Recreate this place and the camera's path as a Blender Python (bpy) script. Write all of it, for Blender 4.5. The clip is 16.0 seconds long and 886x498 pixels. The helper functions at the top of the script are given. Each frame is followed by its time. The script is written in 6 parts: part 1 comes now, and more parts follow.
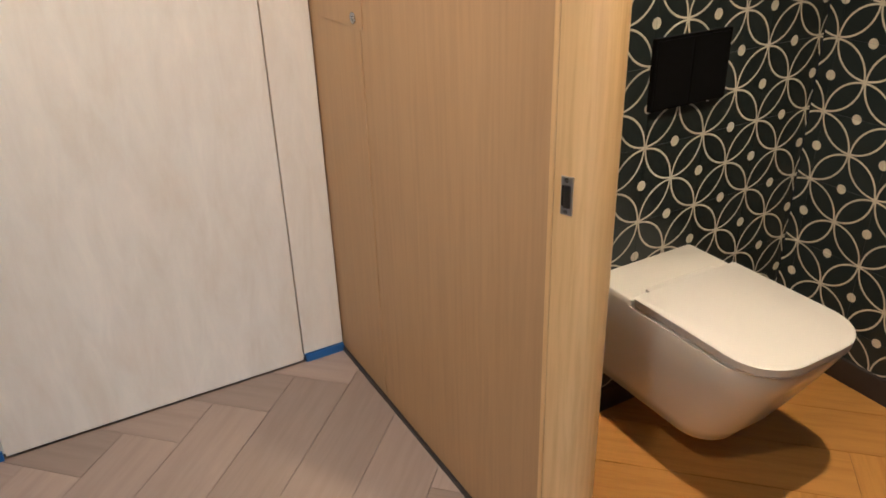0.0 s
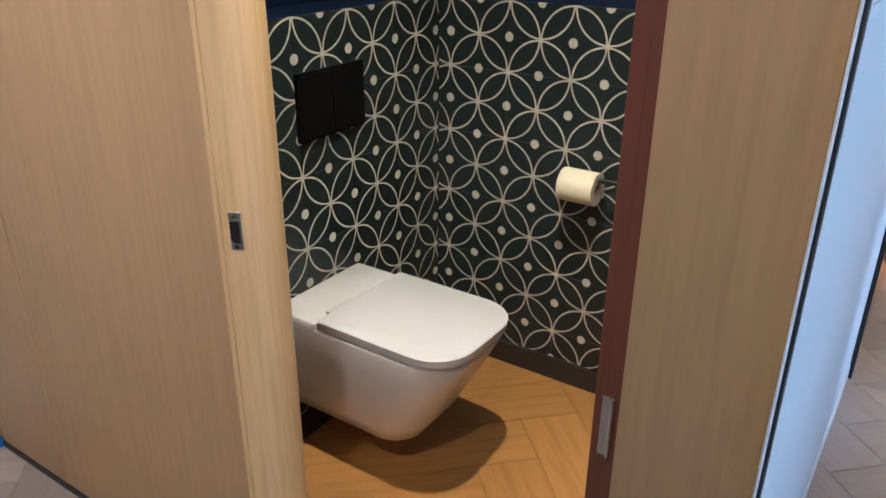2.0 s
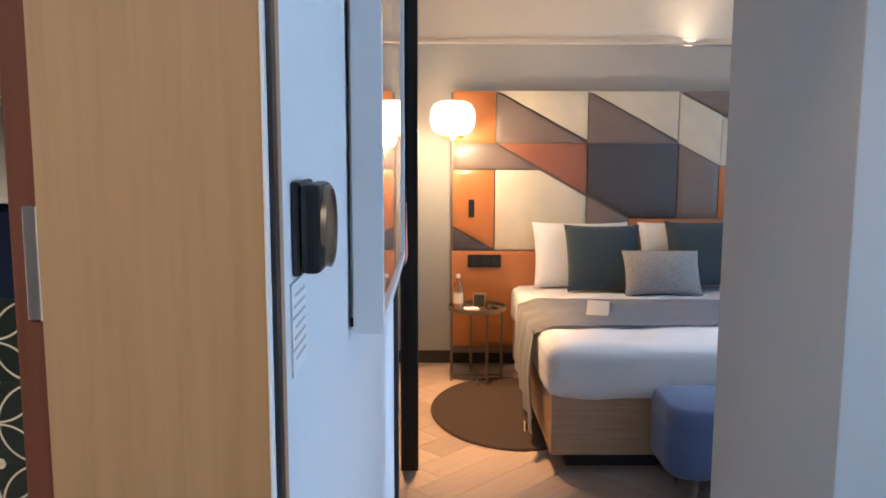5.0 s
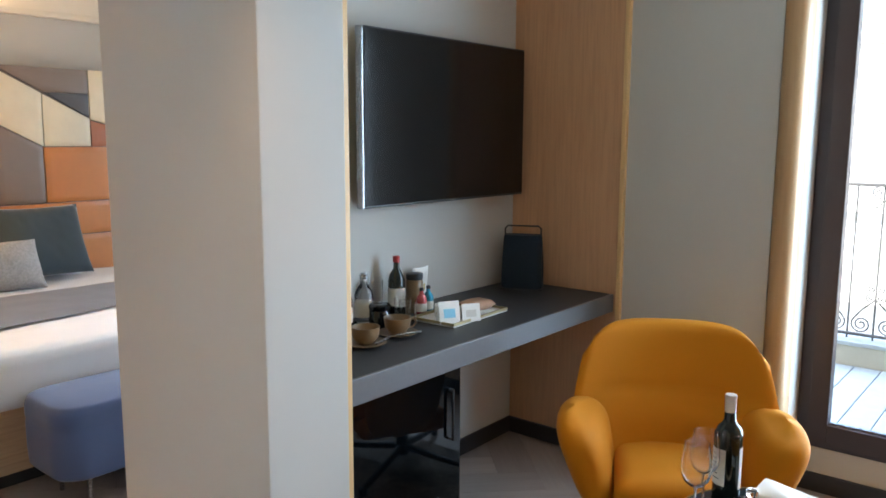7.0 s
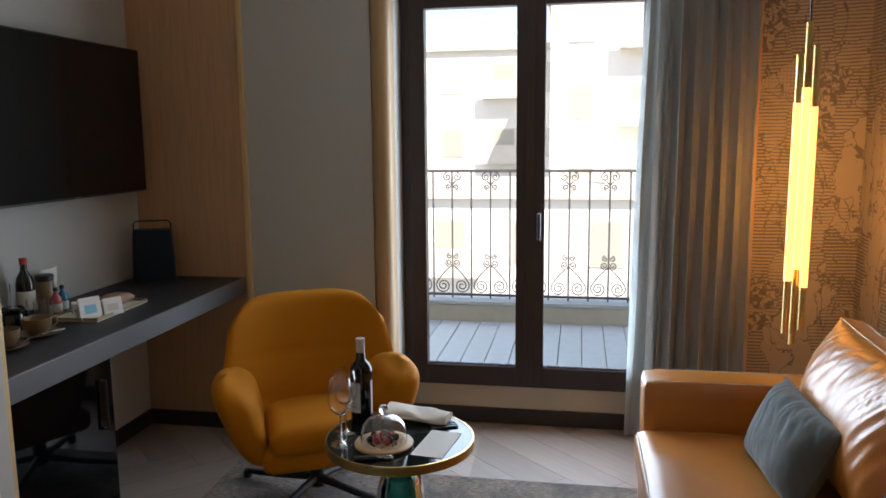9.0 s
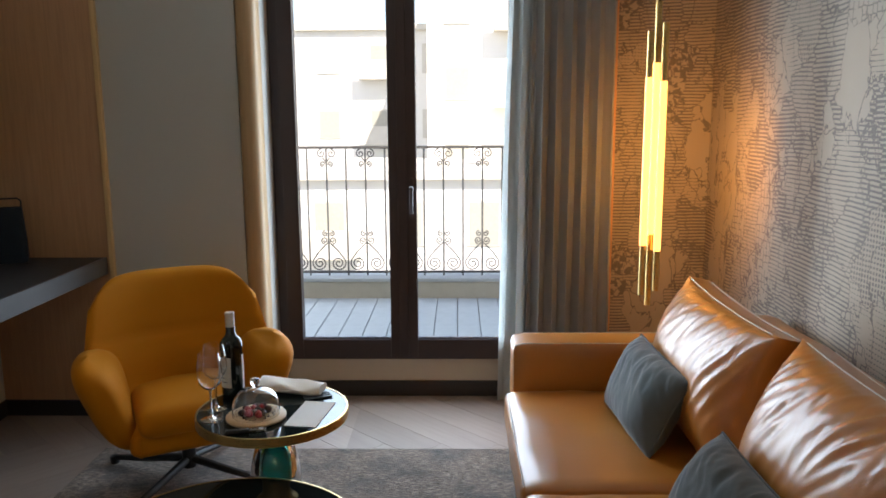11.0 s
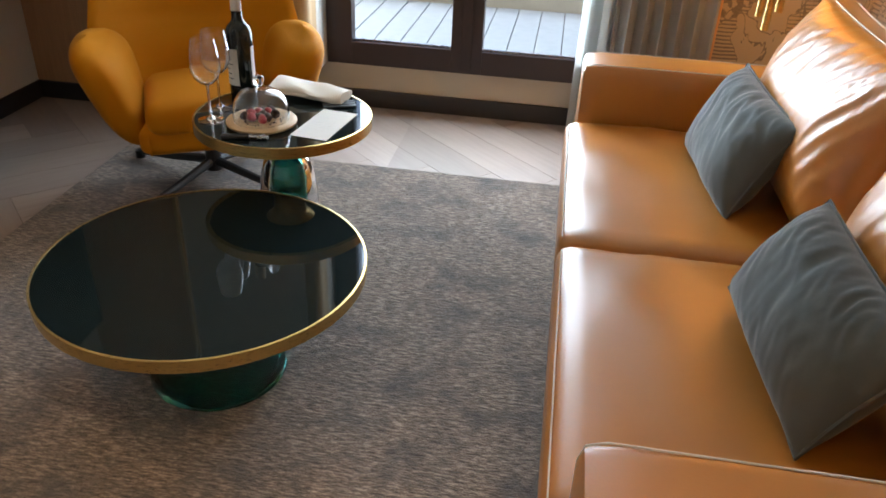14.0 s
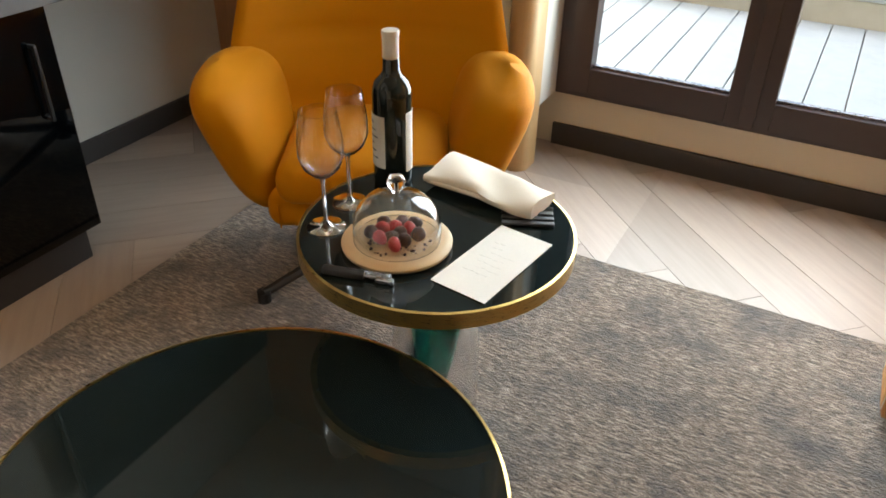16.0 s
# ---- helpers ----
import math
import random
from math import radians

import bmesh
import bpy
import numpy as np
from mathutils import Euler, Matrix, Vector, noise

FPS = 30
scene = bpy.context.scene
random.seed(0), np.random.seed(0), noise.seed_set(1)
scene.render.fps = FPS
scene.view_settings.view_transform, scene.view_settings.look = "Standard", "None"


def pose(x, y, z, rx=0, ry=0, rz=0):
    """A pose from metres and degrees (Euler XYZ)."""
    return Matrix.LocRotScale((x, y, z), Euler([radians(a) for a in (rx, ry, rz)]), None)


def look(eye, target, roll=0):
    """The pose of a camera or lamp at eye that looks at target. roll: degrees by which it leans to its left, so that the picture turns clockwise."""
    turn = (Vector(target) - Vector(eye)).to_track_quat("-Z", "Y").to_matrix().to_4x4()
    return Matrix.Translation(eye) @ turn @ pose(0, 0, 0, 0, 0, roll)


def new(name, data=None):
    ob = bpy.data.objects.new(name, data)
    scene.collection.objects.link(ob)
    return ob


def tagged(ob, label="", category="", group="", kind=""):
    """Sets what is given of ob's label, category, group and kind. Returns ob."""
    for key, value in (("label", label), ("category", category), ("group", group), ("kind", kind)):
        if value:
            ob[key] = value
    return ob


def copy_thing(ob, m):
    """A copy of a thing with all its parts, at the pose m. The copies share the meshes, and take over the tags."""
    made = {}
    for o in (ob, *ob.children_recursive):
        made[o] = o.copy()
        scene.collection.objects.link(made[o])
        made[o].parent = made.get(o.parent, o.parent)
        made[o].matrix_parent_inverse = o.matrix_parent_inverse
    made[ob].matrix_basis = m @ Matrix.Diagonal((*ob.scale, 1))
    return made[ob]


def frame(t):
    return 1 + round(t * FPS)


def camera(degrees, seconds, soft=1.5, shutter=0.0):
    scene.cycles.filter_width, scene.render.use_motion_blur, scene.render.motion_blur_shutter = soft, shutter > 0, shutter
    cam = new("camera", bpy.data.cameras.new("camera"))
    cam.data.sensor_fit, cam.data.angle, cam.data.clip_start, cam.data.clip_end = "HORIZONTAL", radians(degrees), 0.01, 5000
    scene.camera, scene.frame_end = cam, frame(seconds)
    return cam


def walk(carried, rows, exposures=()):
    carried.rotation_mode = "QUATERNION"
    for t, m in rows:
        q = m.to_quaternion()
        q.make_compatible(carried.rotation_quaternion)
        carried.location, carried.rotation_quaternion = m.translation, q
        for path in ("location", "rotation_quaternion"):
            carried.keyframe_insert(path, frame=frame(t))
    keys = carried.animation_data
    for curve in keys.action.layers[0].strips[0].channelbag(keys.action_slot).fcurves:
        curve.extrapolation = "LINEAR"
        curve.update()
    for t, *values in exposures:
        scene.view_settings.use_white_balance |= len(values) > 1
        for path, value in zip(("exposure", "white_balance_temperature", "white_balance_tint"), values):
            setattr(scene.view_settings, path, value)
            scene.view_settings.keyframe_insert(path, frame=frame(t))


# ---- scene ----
cam = camera(60.1, 16.0, soft=1.7)
PATH = [
    (0, (0.056, 0.076, 1.405), (-0.814, -1.487, 0.510), -1.73),
    (0.5, (0.080, 0.049, 1.383), (-0.987, -1.355, 0.440), -1.59),
    (1, (0.089, 0.058, 1.385), (-1.159, -1.173, 0.424), -0.84),
    (1.5, (0.095, 0.065, 1.381), (-1.286, -1.052, 0.462), -0.17),
    (2, (0.088, 0.101, 1.408), (-1.424, -0.921, 0.591), 0.34),
    (2.5, (0.079, 0.116, 1.443), (-1.540, -0.832, 0.751), 0.50),
    (3, (0.080, 0.131, 1.472), (-1.651, -0.705, 0.922), 0.30),
    (3.5, (0.077, 0.144, 1.497), (-1.743, -0.561, 1.062), 0.39),
    (3.7, (0.068, 0.148, 1.503), (-1.785, -0.496, 1.115), 0.37),
    (5.8, (-0.294, 0.096, 1.506), (-2.169, 0.748, 1.259), -0.13),
    (6, (-0.329, 0.041, 1.502), (-2.138, 0.857, 1.249), -0.27),
    (6.2, (-0.323, 0.009, 1.503), (-2.066, 0.954, 1.237), -0.50),
    (6.5, (-0.314, -0.031, 1.515), (-1.898, 1.156, 1.229), -0.25),
    (7, (-0.248, -0.103, 1.504), (-1.506, 1.425, 1.214), 0.23),
    (7.5, (-0.148, -0.197, 1.482), (-1.069, 1.551, 1.173), 0.35),
    (8, (-0.119, -0.287, 1.486), (-0.780, 1.572, 1.161), 0.11),
    (8.5, (-0.158, -0.393, 1.484), (-0.641, 1.523, 1.177), -0.63),
    (9, (-0.194, -0.491, 1.491), (-0.541, 1.457, 1.196), -0.51),
    (9.2, (-0.197, -0.503, 1.478), (-0.506, 1.453, 1.197), -0.45),
    (11.3, (-0.137, -0.517, 1.448), (-0.152, 1.447, 1.070), -0.61),
    (11.5, (-0.125, -0.511, 1.445), (-0.129, 1.445, 1.026), -0.84),
    (12, (-0.112, -0.474, 1.425), (-0.099, 1.452, 0.886), -0.74),
    (12.5, (-0.103, -0.414, 1.395), (-0.101, 1.467, 0.717), 0.04),
    (13, (-0.074, -0.318, 1.358), (-0.116, 1.508, 0.543), 1.10),
    (13.5, (-0.032, -0.215, 1.328), (-0.152, 1.552, 0.398), 2.21),
    (14, (-0.028, -0.079, 1.288), (-0.264, 1.627, 0.271), 2.70),
    (14.5, (-0.091, 0.184, 1.275), (-0.465, 1.818, 0.183), 1.98),
    (15, (-0.155, 0.430, 1.252), (-0.667, 2.013, 0.142), 1.33),
    (15.5, (-0.190, 0.675, 1.224), (-0.859, 2.211, 0.131), 1.44),
    (16, (-0.215, 0.853, 1.220), (-0.997, 2.329, 0.120), 1.17),
]
EXPO = [
    (0, 1.9, 5500, 14), (0.7, 1.9, 5350, 13), (1.5, 1.95, 4950, 11), (2.0, 1.95, 4580, 9), (2.5, 1.92, 4450, 6), (3.0, 1.9, 4250, 4), (3.7, 1.98, 4100, 2),
    (5.6, 1.88, 5150, 14), (6.1, 2.0, 5150, 14), (6.6, 2.42, 5500, 11), (7.2, 2.55, 6150, 10), (8.0, 2.2, 6000, 9), (8.5, 1.8, 6300, 13),
    (9.2, 1.25, 6700, 16), (11.3, 1.45, 6700, 14), (12.5, 1.68, 6800, 13), (13.5, 1.98, 6900, 14), (14.2, 2.15, 7000, 14), (15.0, 2.32, 7500, 13), (16, 2.4, 7900, 13),
]
walk(cam, [(t, look(eye, target, roll)) for t, eye, target, roll in PATH], EXPO)

# ---------------------------------------------------------------- light
world = bpy.data.worlds.new("sky")
scene.world = world
world.use_nodes = True
wn, wl = world.node_tree.nodes, world.node_tree.links
sky = wn.new("ShaderNodeTexSky")
sky.sky_type, sky.sun_disc = "NISHITA", False
sky.dust_density, sky.air_density = 1.0, 1.0
sky.sun_elevation, sky.sun_rotation = radians(58), radians(-150)
wn["Background"].inputs["Strength"].default_value = 0.12
wl.new(sky.outputs[0], wn["Background"].inputs["Color"])


def lamp(name, kind, m, energy, color, size=0.1, size_y=None, spot=None, blend=0.3):
    data = bpy.data.lights.new(name, kind)
    data.energy, data.color = energy, color
    if kind == "AREA":
        data.size = size
        if size_y:
            data.shape, data.size_y = "RECTANGLE", size_y
    elif kind == "SUN":
        data.angle = size
    else:
        data.shadow_soft_size = size
    if spot:
        data.spot_size, data.spot_blend = radians(spot), blend
    ob = new(name, data)
    ob.matrix_world = m
    return ob


lamp("sun", "SUN", look((0, 0, 10), (-0.5, 0.87, 10 - 1.1)), 3.3, (1.0, 0.95, 0.88), radians(0.6))
# Added area lamps outside the balcony door, out of view, as fill for sky light.
lamp("sky_fill_above", "AREA", look((-0.6, 8.2, 5.6), (-0.4, 1.0, 0.6)), 30, (0.78, 0.90, 1.0), 9.0, 5.0)
lamp("sky_fill_east", "AREA", look((3.6, 6.2, 1.9), (-1.8, 1.4, 1.2)), 40, (0.75, 0.885, 1.0), 4.0, 3.6)
lamp("sky_fill_west", "AREA", look((-4.9, 6.2, 2.0), (0.7, 1.2, 0.7)), 260, (0.75, 0.885, 1.0), 4.0, 3.8)
# Two more added area lamps fill the door and bedroom window openings.
lamp("balcony_door_sky_fill", "AREA", look((-0.43, 3.246, 1.22), (-0.43, 0.0, 1.22)), 13, (0.62, 0.825, 1.0), 0.96, 1.76)
lamp("bedroom_window_sky_fill", "AREA", look((-4.0, 3.95, 1.35), (-4.2, 0, 0.8)), 1.5, (0.72, 0.86, 1.0), 1.7, 1.9)
lamp("wc_downlight", "SPOT", look((-0.86, -0.47, 2.33), (-1.36, -0.78, 0)), 44, (1.0, 0.74, 0.42), 0.025, spot=86, blend=1.0)
lamp("hall_downlight", "SPOT", look((0.20, -1.05, 2.42), (-0.50, -1.70, 0.75)), 26, (1.0, 0.76, 0.50), 0.05, spot=84, blend=0.8)
lamp("entry_downlight", "SPOT", look((0.45, -0.10, 2.42), (-0.35, -0.35, 0.8)), 18, (1.0, 0.78, 0.52), 0.06, spot=95, blend=0.9)
# Added spot without a fixture, to turn the bedroom floor orange.
lamp("bedroom_warm_fill", "SPOT", look((-4.45, 0.24, 2.58), (-4.35, 0.16, 0)), 150, (1.0, 0.46, 0.12), 0.05, spot=54, blend=0.8)
lamp("corridor_downlight", "SPOT", look((-1.40, 0.72, 2.47), (-1.45, 0.80, 0)), 8, (1.0, 0.60, 0.28), 0.05, spot=84, blend=0.9)
lamp("bed_cove", "AREA", look((-5.36, 1.9, 2.36), (-5.50, 1.9, 2.62)), 1.3, (1.0, 0.68, 0.36), 0.05, 3.6)


# ---------------------------------------------------------------- materials
def mat(name, color=(0.5, 0.5, 0.5), rough=0.5, metal=0.0):
    m = bpy.data.materials.new(name)
    m.use_nodes = True
    b = m.node_tree.nodes["Principled BSDF"]
    b.inputs["Base Color"].default_value = (*color, 1)
    b.inputs["Roughness"].default_value = rough
    b.inputs["Metallic"].default_value = metal
    return m


class Net:
    """Short hand for the nodes of one material."""

    def __init__(self, m):
        self.m, self.t = m, m.node_tree
        self.bsdf = self.t.nodes["Principled BSDF"]

    def put(self, node, **values):
        n = self.t.nodes.new("ShaderNode" + node)
        for k, v in values.items():
            if k == "op":
                n.operation = v
            elif k == "blend":
                n.blend_type = v
            elif k == "kind":
                n.data_type = v
            elif k == "wave":
                n.bands_direction = v
            elif k == "feature":
                n.feature = v
            elif k == "clamp":
                n.use_clamp = v
        return n

    def link(self, a, b):
        self.t.links.new(a, b)

    def coords(self, scale=(1, 1, 1), source="Object", rot=(0, 0, 0)):
        tc, mp = self.put("TexCoord"), self.put("Mapping")
        mp.inputs["Scale"].default_value = scale
        mp.inputs["Rotation"].default_value = rot
        self.link(tc.outputs[source], mp.inputs["Vector"])
        return mp.outputs[0]

    def noise(self, vec, scale, detail=4.0, rough=0.55, distort=0.0):
        n = self.put("TexNoise")
        n.inputs["Scale"].default_value, n.inputs["Detail"].default_value = scale, detail
        n.inputs["Roughness"].default_value, n.inputs["Distortion"].default_value = rough, distort
        if vec is not None:
            self.link(vec, n.inputs["Vector"])
        return n.outputs["Fac"]

    def math(self, op, a, b=None, clamp=False):
        n = self.put("Math", op=op, clamp=clamp)
        for i, v in enumerate((a, b)):
            if v is None:
                continue
            if isinstance(v, (int, float)):
                n.inputs[i].default_value = v
            else:
                self.link(v, n.inputs[i])
        return n.outputs[0]

    def ramp(self, fac, stops):
        r = self.put("ValToRGB")
        el = r.color_ramp.elements
        while len(el) < len(stops):
            el.new(0.5)
        for e, (p, c) in zip(el, stops):
            e.position, e.color = p, (*c, 1)
        self.link(fac, r.inputs[0])
        return r.outputs[0]

    def mix(self, fac, a, b, blend="MIX"):
        n = self.put("Mix", kind="RGBA", blend=blend)
        for i, v in ((0, fac), (6, a), (7, b)):
            if isinstance(v, (int, float)):
                n.inputs[i].default_value = v
            elif isinstance(v, tuple):
                n.inputs[i].default_value = (*v, 1)
            else:
                self.link(v, n.inputs[i])
        return n.outputs[2]

    def bump(self, height, strength=0.3, dist=0.002):
        b = self.put("Bump")
        b.inputs["Strength"].default_value, b.inputs["Distance"].default_value = strength, dist
        self.link(height, b.inputs["Height"])
        self.link(b.outputs[0], self.bsdf.inputs["Normal"])

    def color(self, c):
        self.link(c, self.bsdf.inputs["Base Color"])

    def rough(self, v, lo, hi):
        r = self.put("MapRange")
        r.inputs["To Min"].default_value, r.inputs["To Max"].default_value = lo, hi
        self.link(v, r.inputs["Value"])
        self.link(r.outputs[0], self.bsdf.inputs["Roughness"])


def shade(c, k):
    return tuple(min(1.0, v * k) for v in c)


def wood(name, base, dark, rough=0.45, axis="z", grain=1.0, per_object=0.0, source="Object"):
    m = mat(name, base, rough)
    n = Net(m)
    sc = {"z": (38 * grain, 38 * grain, 1.6), "x": (1.6, 38 * grain, 38 * grain), "y": (38 * grain, 1.6, 38 * grain)}[axis]
    v = n.coords(sc, source)
    fine = n.noise(v, 2.2, 7, 0.65, 0.4)
    big = n.noise(n.coords(tuple(s * 0.09 for s in sc), source), 2.0, 3, 0.5, 0.8)
    c = n.ramp(fine, [(0.30, dark), (0.52, base), (0.75, shade(base, 1.13))])
    c = n.mix(n.math("MULTIPLY", big, 0.55), c, n.mix(0.55, dark, base))
    if per_object:
        oi = n.put("ObjectInfo")
        f = n.math("ADD", n.math("MULTIPLY", oi.outputs["Random"], per_object), 1.0 - per_object * 0.55)
        cmb = n.put("CombineColor")
        for i in range(3):
            n.link(f, cmb.inputs[i])
        c = n.mix(1.0, c, cmb.outputs[0], "MULTIPLY")
    n.color(c)
    n.rough(fine, rough - 0.08, rough + 0.1)
    n.bump(fine, 0.15, 0.001)
    return m


def plaster(name, base, rough=0.8, weave=False):
    m = mat(name, base, rough)
    n = Net(m)
    v = n.coords()
    f = n.noise(v, 260 if not weave else 420, 3)
    big = n.noise(v, 1.3, 3)
    n.color(n.mix(n.math("MULTIPLY", big, 0.5), base, shade(base, 0.86)))
    n.bump(f, 0.12, 0.0008)
    return m


def fabric(name, base, scale=900.0, rough=0.9, sheen=0.3, var=0.75, bump=0.4, tint=None):
    m = mat(name, base, rough)
    n = Net(m)
    v = n.coords()
    f = n.noise(v, scale, 2)
    big = n.noise(v, 7.0, 4)
    c = n.mix(f, shade(base, var), shade(base, 1.15))
    c = n.mix(n.math("MULTIPLY", big, 0.45), c, shade(base, var * 0.9))
    n.color(c)
    n.bump(f, bump, 0.0008)
    m.node_tree.nodes["Principled BSDF"].inputs["Sheen Weight"].default_value = sheen
    m.node_tree.nodes["Principled BSDF"].inputs["Sheen Roughness"].default_value = 0.4
    m.node_tree.nodes["Principled BSDF"].inputs["Specular IOR Level"].default_value = 0.2
    if tint:
        m.node_tree.nodes["Principled BSDF"].inputs["Sheen Tint"].default_value = (*tint, 1)
    return m


def leather(name, base, rough=0.36, scale=230.0):
    m = mat(name, base, rough)
    n = Net(m)
    v = n.coords()
    vo = n.put("TexVoronoi")
    vo.inputs["Scale"].default_value = scale
    n.link(v, vo.inputs["Vector"])
    big = n.noise(v, 4.0, 5)
    n.color(n.mix(big, shade(base, 0.78), shade(base, 1.18)))
    n.rough(big, rough - 0.07, rough + 0.09)
    n.bump(vo.outputs["Distance"], 0.10, 0.0008)
    n.bsdf.inputs["Specular IOR Level"].default_value = 0.9
    n.bsdf.inputs["Coat Weight"].default_value, n.bsdf.inputs["Coat Roughness"].default_value = 0.25, 0.28
    return m


def glass(name, color=(1, 1, 1), rough=0.0, ior=1.45):
    m = mat(name, color, rough)
    b = m.node_tree.nodes["Principled BSDF"]
    b.inputs["Transmission Weight"].default_value = 1.0
    b.inputs["IOR"].default_value = ior
    return m


def glow(name, color, strength):
    m = mat(name, color, 0.4)
    b = m.node_tree.nodes["Principled BSDF"]
    b.inputs["Emission Color"].default_value = (*color, 1)
    b.inputs["Emission Strength"].default_value = strength
    return m


def brushed(name, base, rough=0.3, scale=60):
    m = mat(name, base, rough, 1.0)
    n = Net(m)
    f = n.noise(n.coords((1, 1, 12)), scale, 3)
    n.rough(f, rough - 0.08, rough + 0.12)
    n.color(n.mix(f, shade(base, 0.85), shade(base, 1.1)))
    return m


def spotted(name, base, second, scale, rough=0.6, bump=0.2):
    m = mat(name, base, rough)
    n = Net(m)
    f = n.noise(n.coords(), scale, 5)
    n.color(n.mix(f, base, second))
    n.rough(f, rough - 0.06, rough + 0.08)
    n.bump(f, bump, 0.001)
    return m


OAK = wood("oak_veneer", (0.44, 0.282, 0.140), (0.375, 0.235, 0.112), 0.48)
OAK_LIGHT = wood("oak_edge", (0.70, 0.47, 0.22), (0.57, 0.36, 0.15), 0.42)
OAK_WARM = wood("oak_niche", (0.56, 0.315, 0.165), (0.46, 0.25, 0.125), 0.5)
PALE = wood("pale_wood", (0.83, 0.745, 0.59), (0.745, 0.64, 0.475), 0.5, grain=0.16)
RED_WOOD = wood("red_brown_wood", (0.17, 0.060, 0.034), (0.10, 0.034, 0.02), 0.5)
PLANK = wood("floor_oak", (0.372, 0.294, 0.250), (0.315, 0.246, 0.209), 0.42, axis="x", grain=0.6, per_object=0.34)
# The same oak with the toilet room's warm lamplight tinted into its colour.
PLANK_LAMPLIT = wood("floor_oak_lamplit", (0.52, 0.26, 0.065), (0.40, 0.18, 0.04), 0.42, axis="x", grain=0.6, per_object=0.25)
JOINT = mat("floor_joint", (0.15, 0.115, 0.092), 0.8)
BED_WOOD = wood("bed_oak", (0.50, 0.34, 0.20), (0.36, 0.23, 0.125), 0.5, axis="y")
GREY_WALL = plaster("grey_wallpaper", (0.51, 0.495, 0.46), 0.85, True)
WHITE_WALL = plaster("white_paint", (0.78, 0.78, 0.76), 0.7)
CREAM = plaster("cream_paint", (0.80, 0.74, 0.63), 0.7)
BEIGE_WALL = plaster("beige_paint", (0.62, 0.56, 0.46), 0.8)
BLUE_PAINT = plaster("deep_blue_paint", (0.0007, 0.0088, 0.042), 0.6)
DARK_SKIRT = spotted("dark_skirting", (0.022, 0.02, 0.022), (0.035, 0.03, 0.03), 30, 0.45, 0.05)
BLUE_SKIRT = mat("blue_film", (0.02, 0.12, 0.32), 0.4)
FRAME_DARK = spotted("window_frame_brown", (0.030, 0.018, 0.018), (0.045, 0.027, 0.025), 25, 0.42, 0.05)
BLACK_METAL = spotted("black_metal", (0.012, 0.012, 0.013), (0.02, 0.02, 0.02), 60, 0.4, 0.05)
MATT_BLACK = mat("matt_black", (0.004, 0.004, 0.0045), 0.55)
MATT_BLACK.node_tree.nodes["Principled BSDF"].inputs["Specular IOR Level"].default_value = 0.15
NAVY_MESH = fabric("navy_speaker_cloth", (0.018, 0.028, 0.042), 900, 0.85, 0.1, 0.8)
BLACK_GLASS = mat("black_glass", (0.002, 0.003, 0.004), 0.04)
TABLE_GLASS = mat("tinted_table_glass", (0.008, 0.015, 0.017), 0.03)
SCREEN = mat("tv_screen", (0.004, 0.004, 0.005), 0.12)
DESK_TOP = spotted("charcoal_laminate", (0.026, 0.027, 0.030), (0.04, 0.04, 0.043), 90, 0.5, 0.08)
DESK_EDGE = spotted("grey_stone_edge", (0.11, 0.11, 0.115), (0.14, 0.14, 0.145), 60, 0.35, 0.05)
GLASS = glass("clear_glass")
PANE = glass("window_pane", (1, 1, 1), 0.0, 1.02)
BRASS = brushed("brushed_brass", (0.62, 0.42, 0.15), 0.28)
STEEL = brushed("satin_steel", (0.42, 0.42, 0.43), 0.25)
CERAMIC = mat("white_ceramic", (0.74, 0.72, 0.69), 0.12)
CHROME = mat("polished_steel", (0.72, 0.72, 0.73), 0.32, 1.0)
HINGE = mat("dark_steel", (0.16, 0.16, 0.165), 0.3, 1.0)
WHITE_PLASTIC = mat("white_plastic", (0.72, 0.70, 0.68), 0.30)
PAPER = fabric("paper", (0.82, 0.80, 0.76), 500, 0.85, 0.0, 0.95, 0.1)
LINEN = fabric("white_linen", (0.80, 0.80, 0.80), 700, 0.9, 0.1, 0.93, 0.25)
NAPKIN = fabric("cream_napkin", (0.78, 0.70, 0.60), 700, 0.9, 0.1, 0.93, 0.3)
TAN = leather("tan_leather", (0.45, 0.163, 0.018), 0.33)
MUSTARD = fabric("mustard_velvet", (0.53, 0.184, 0.0012), 1100, 0.75, 0.12, 0.82, 0.25, (1.0, 0.7, 0.25))
SLATE = fabric("slate_fabric", (0.118, 0.138, 0.142), 800, 0.9, 0.3, 0.8)
PETROL = fabric("petrol_fabric", (0.06, 0.083, 0.10), 800, 0.9, 0.35, 0.8)
KNIT = spotted("grey_knit", (0.46, 0.45, 0.44), (0.20, 0.195, 0.19), 70, 0.95, 0.9)
THROW = fabric("grey_blue_throw", (0.33, 0.34, 0.37), 500, 0.95, 0.3, 0.8, 0.5)
BENCH = fabric("blue_bench_fabric", (0.10, 0.14, 0.27), 700, 0.9, 0.3, 0.85)
BED_RUG = fabric("brown_bedroom_rug", (0.050, 0.034, 0.026), 300, 0.95, 0.2, 0.6, 0.8)
CURTAIN = fabric("taupe_curtain", (0.50, 0.51, 0.50), 600, 0.9, 0.2, 0.85, 0.2)
SHEER = fabric("pale_sheer", (0.62, 0.66, 0.66), 600, 0.9, 0.1, 0.93, 0.2)
HB_ORANGE = leather("headboard_orange", (0.50, 0.17, 0.02), 0.42)
HB_CREAM = leather("headboard_cream", (0.70, 0.62, 0.45), 0.5)
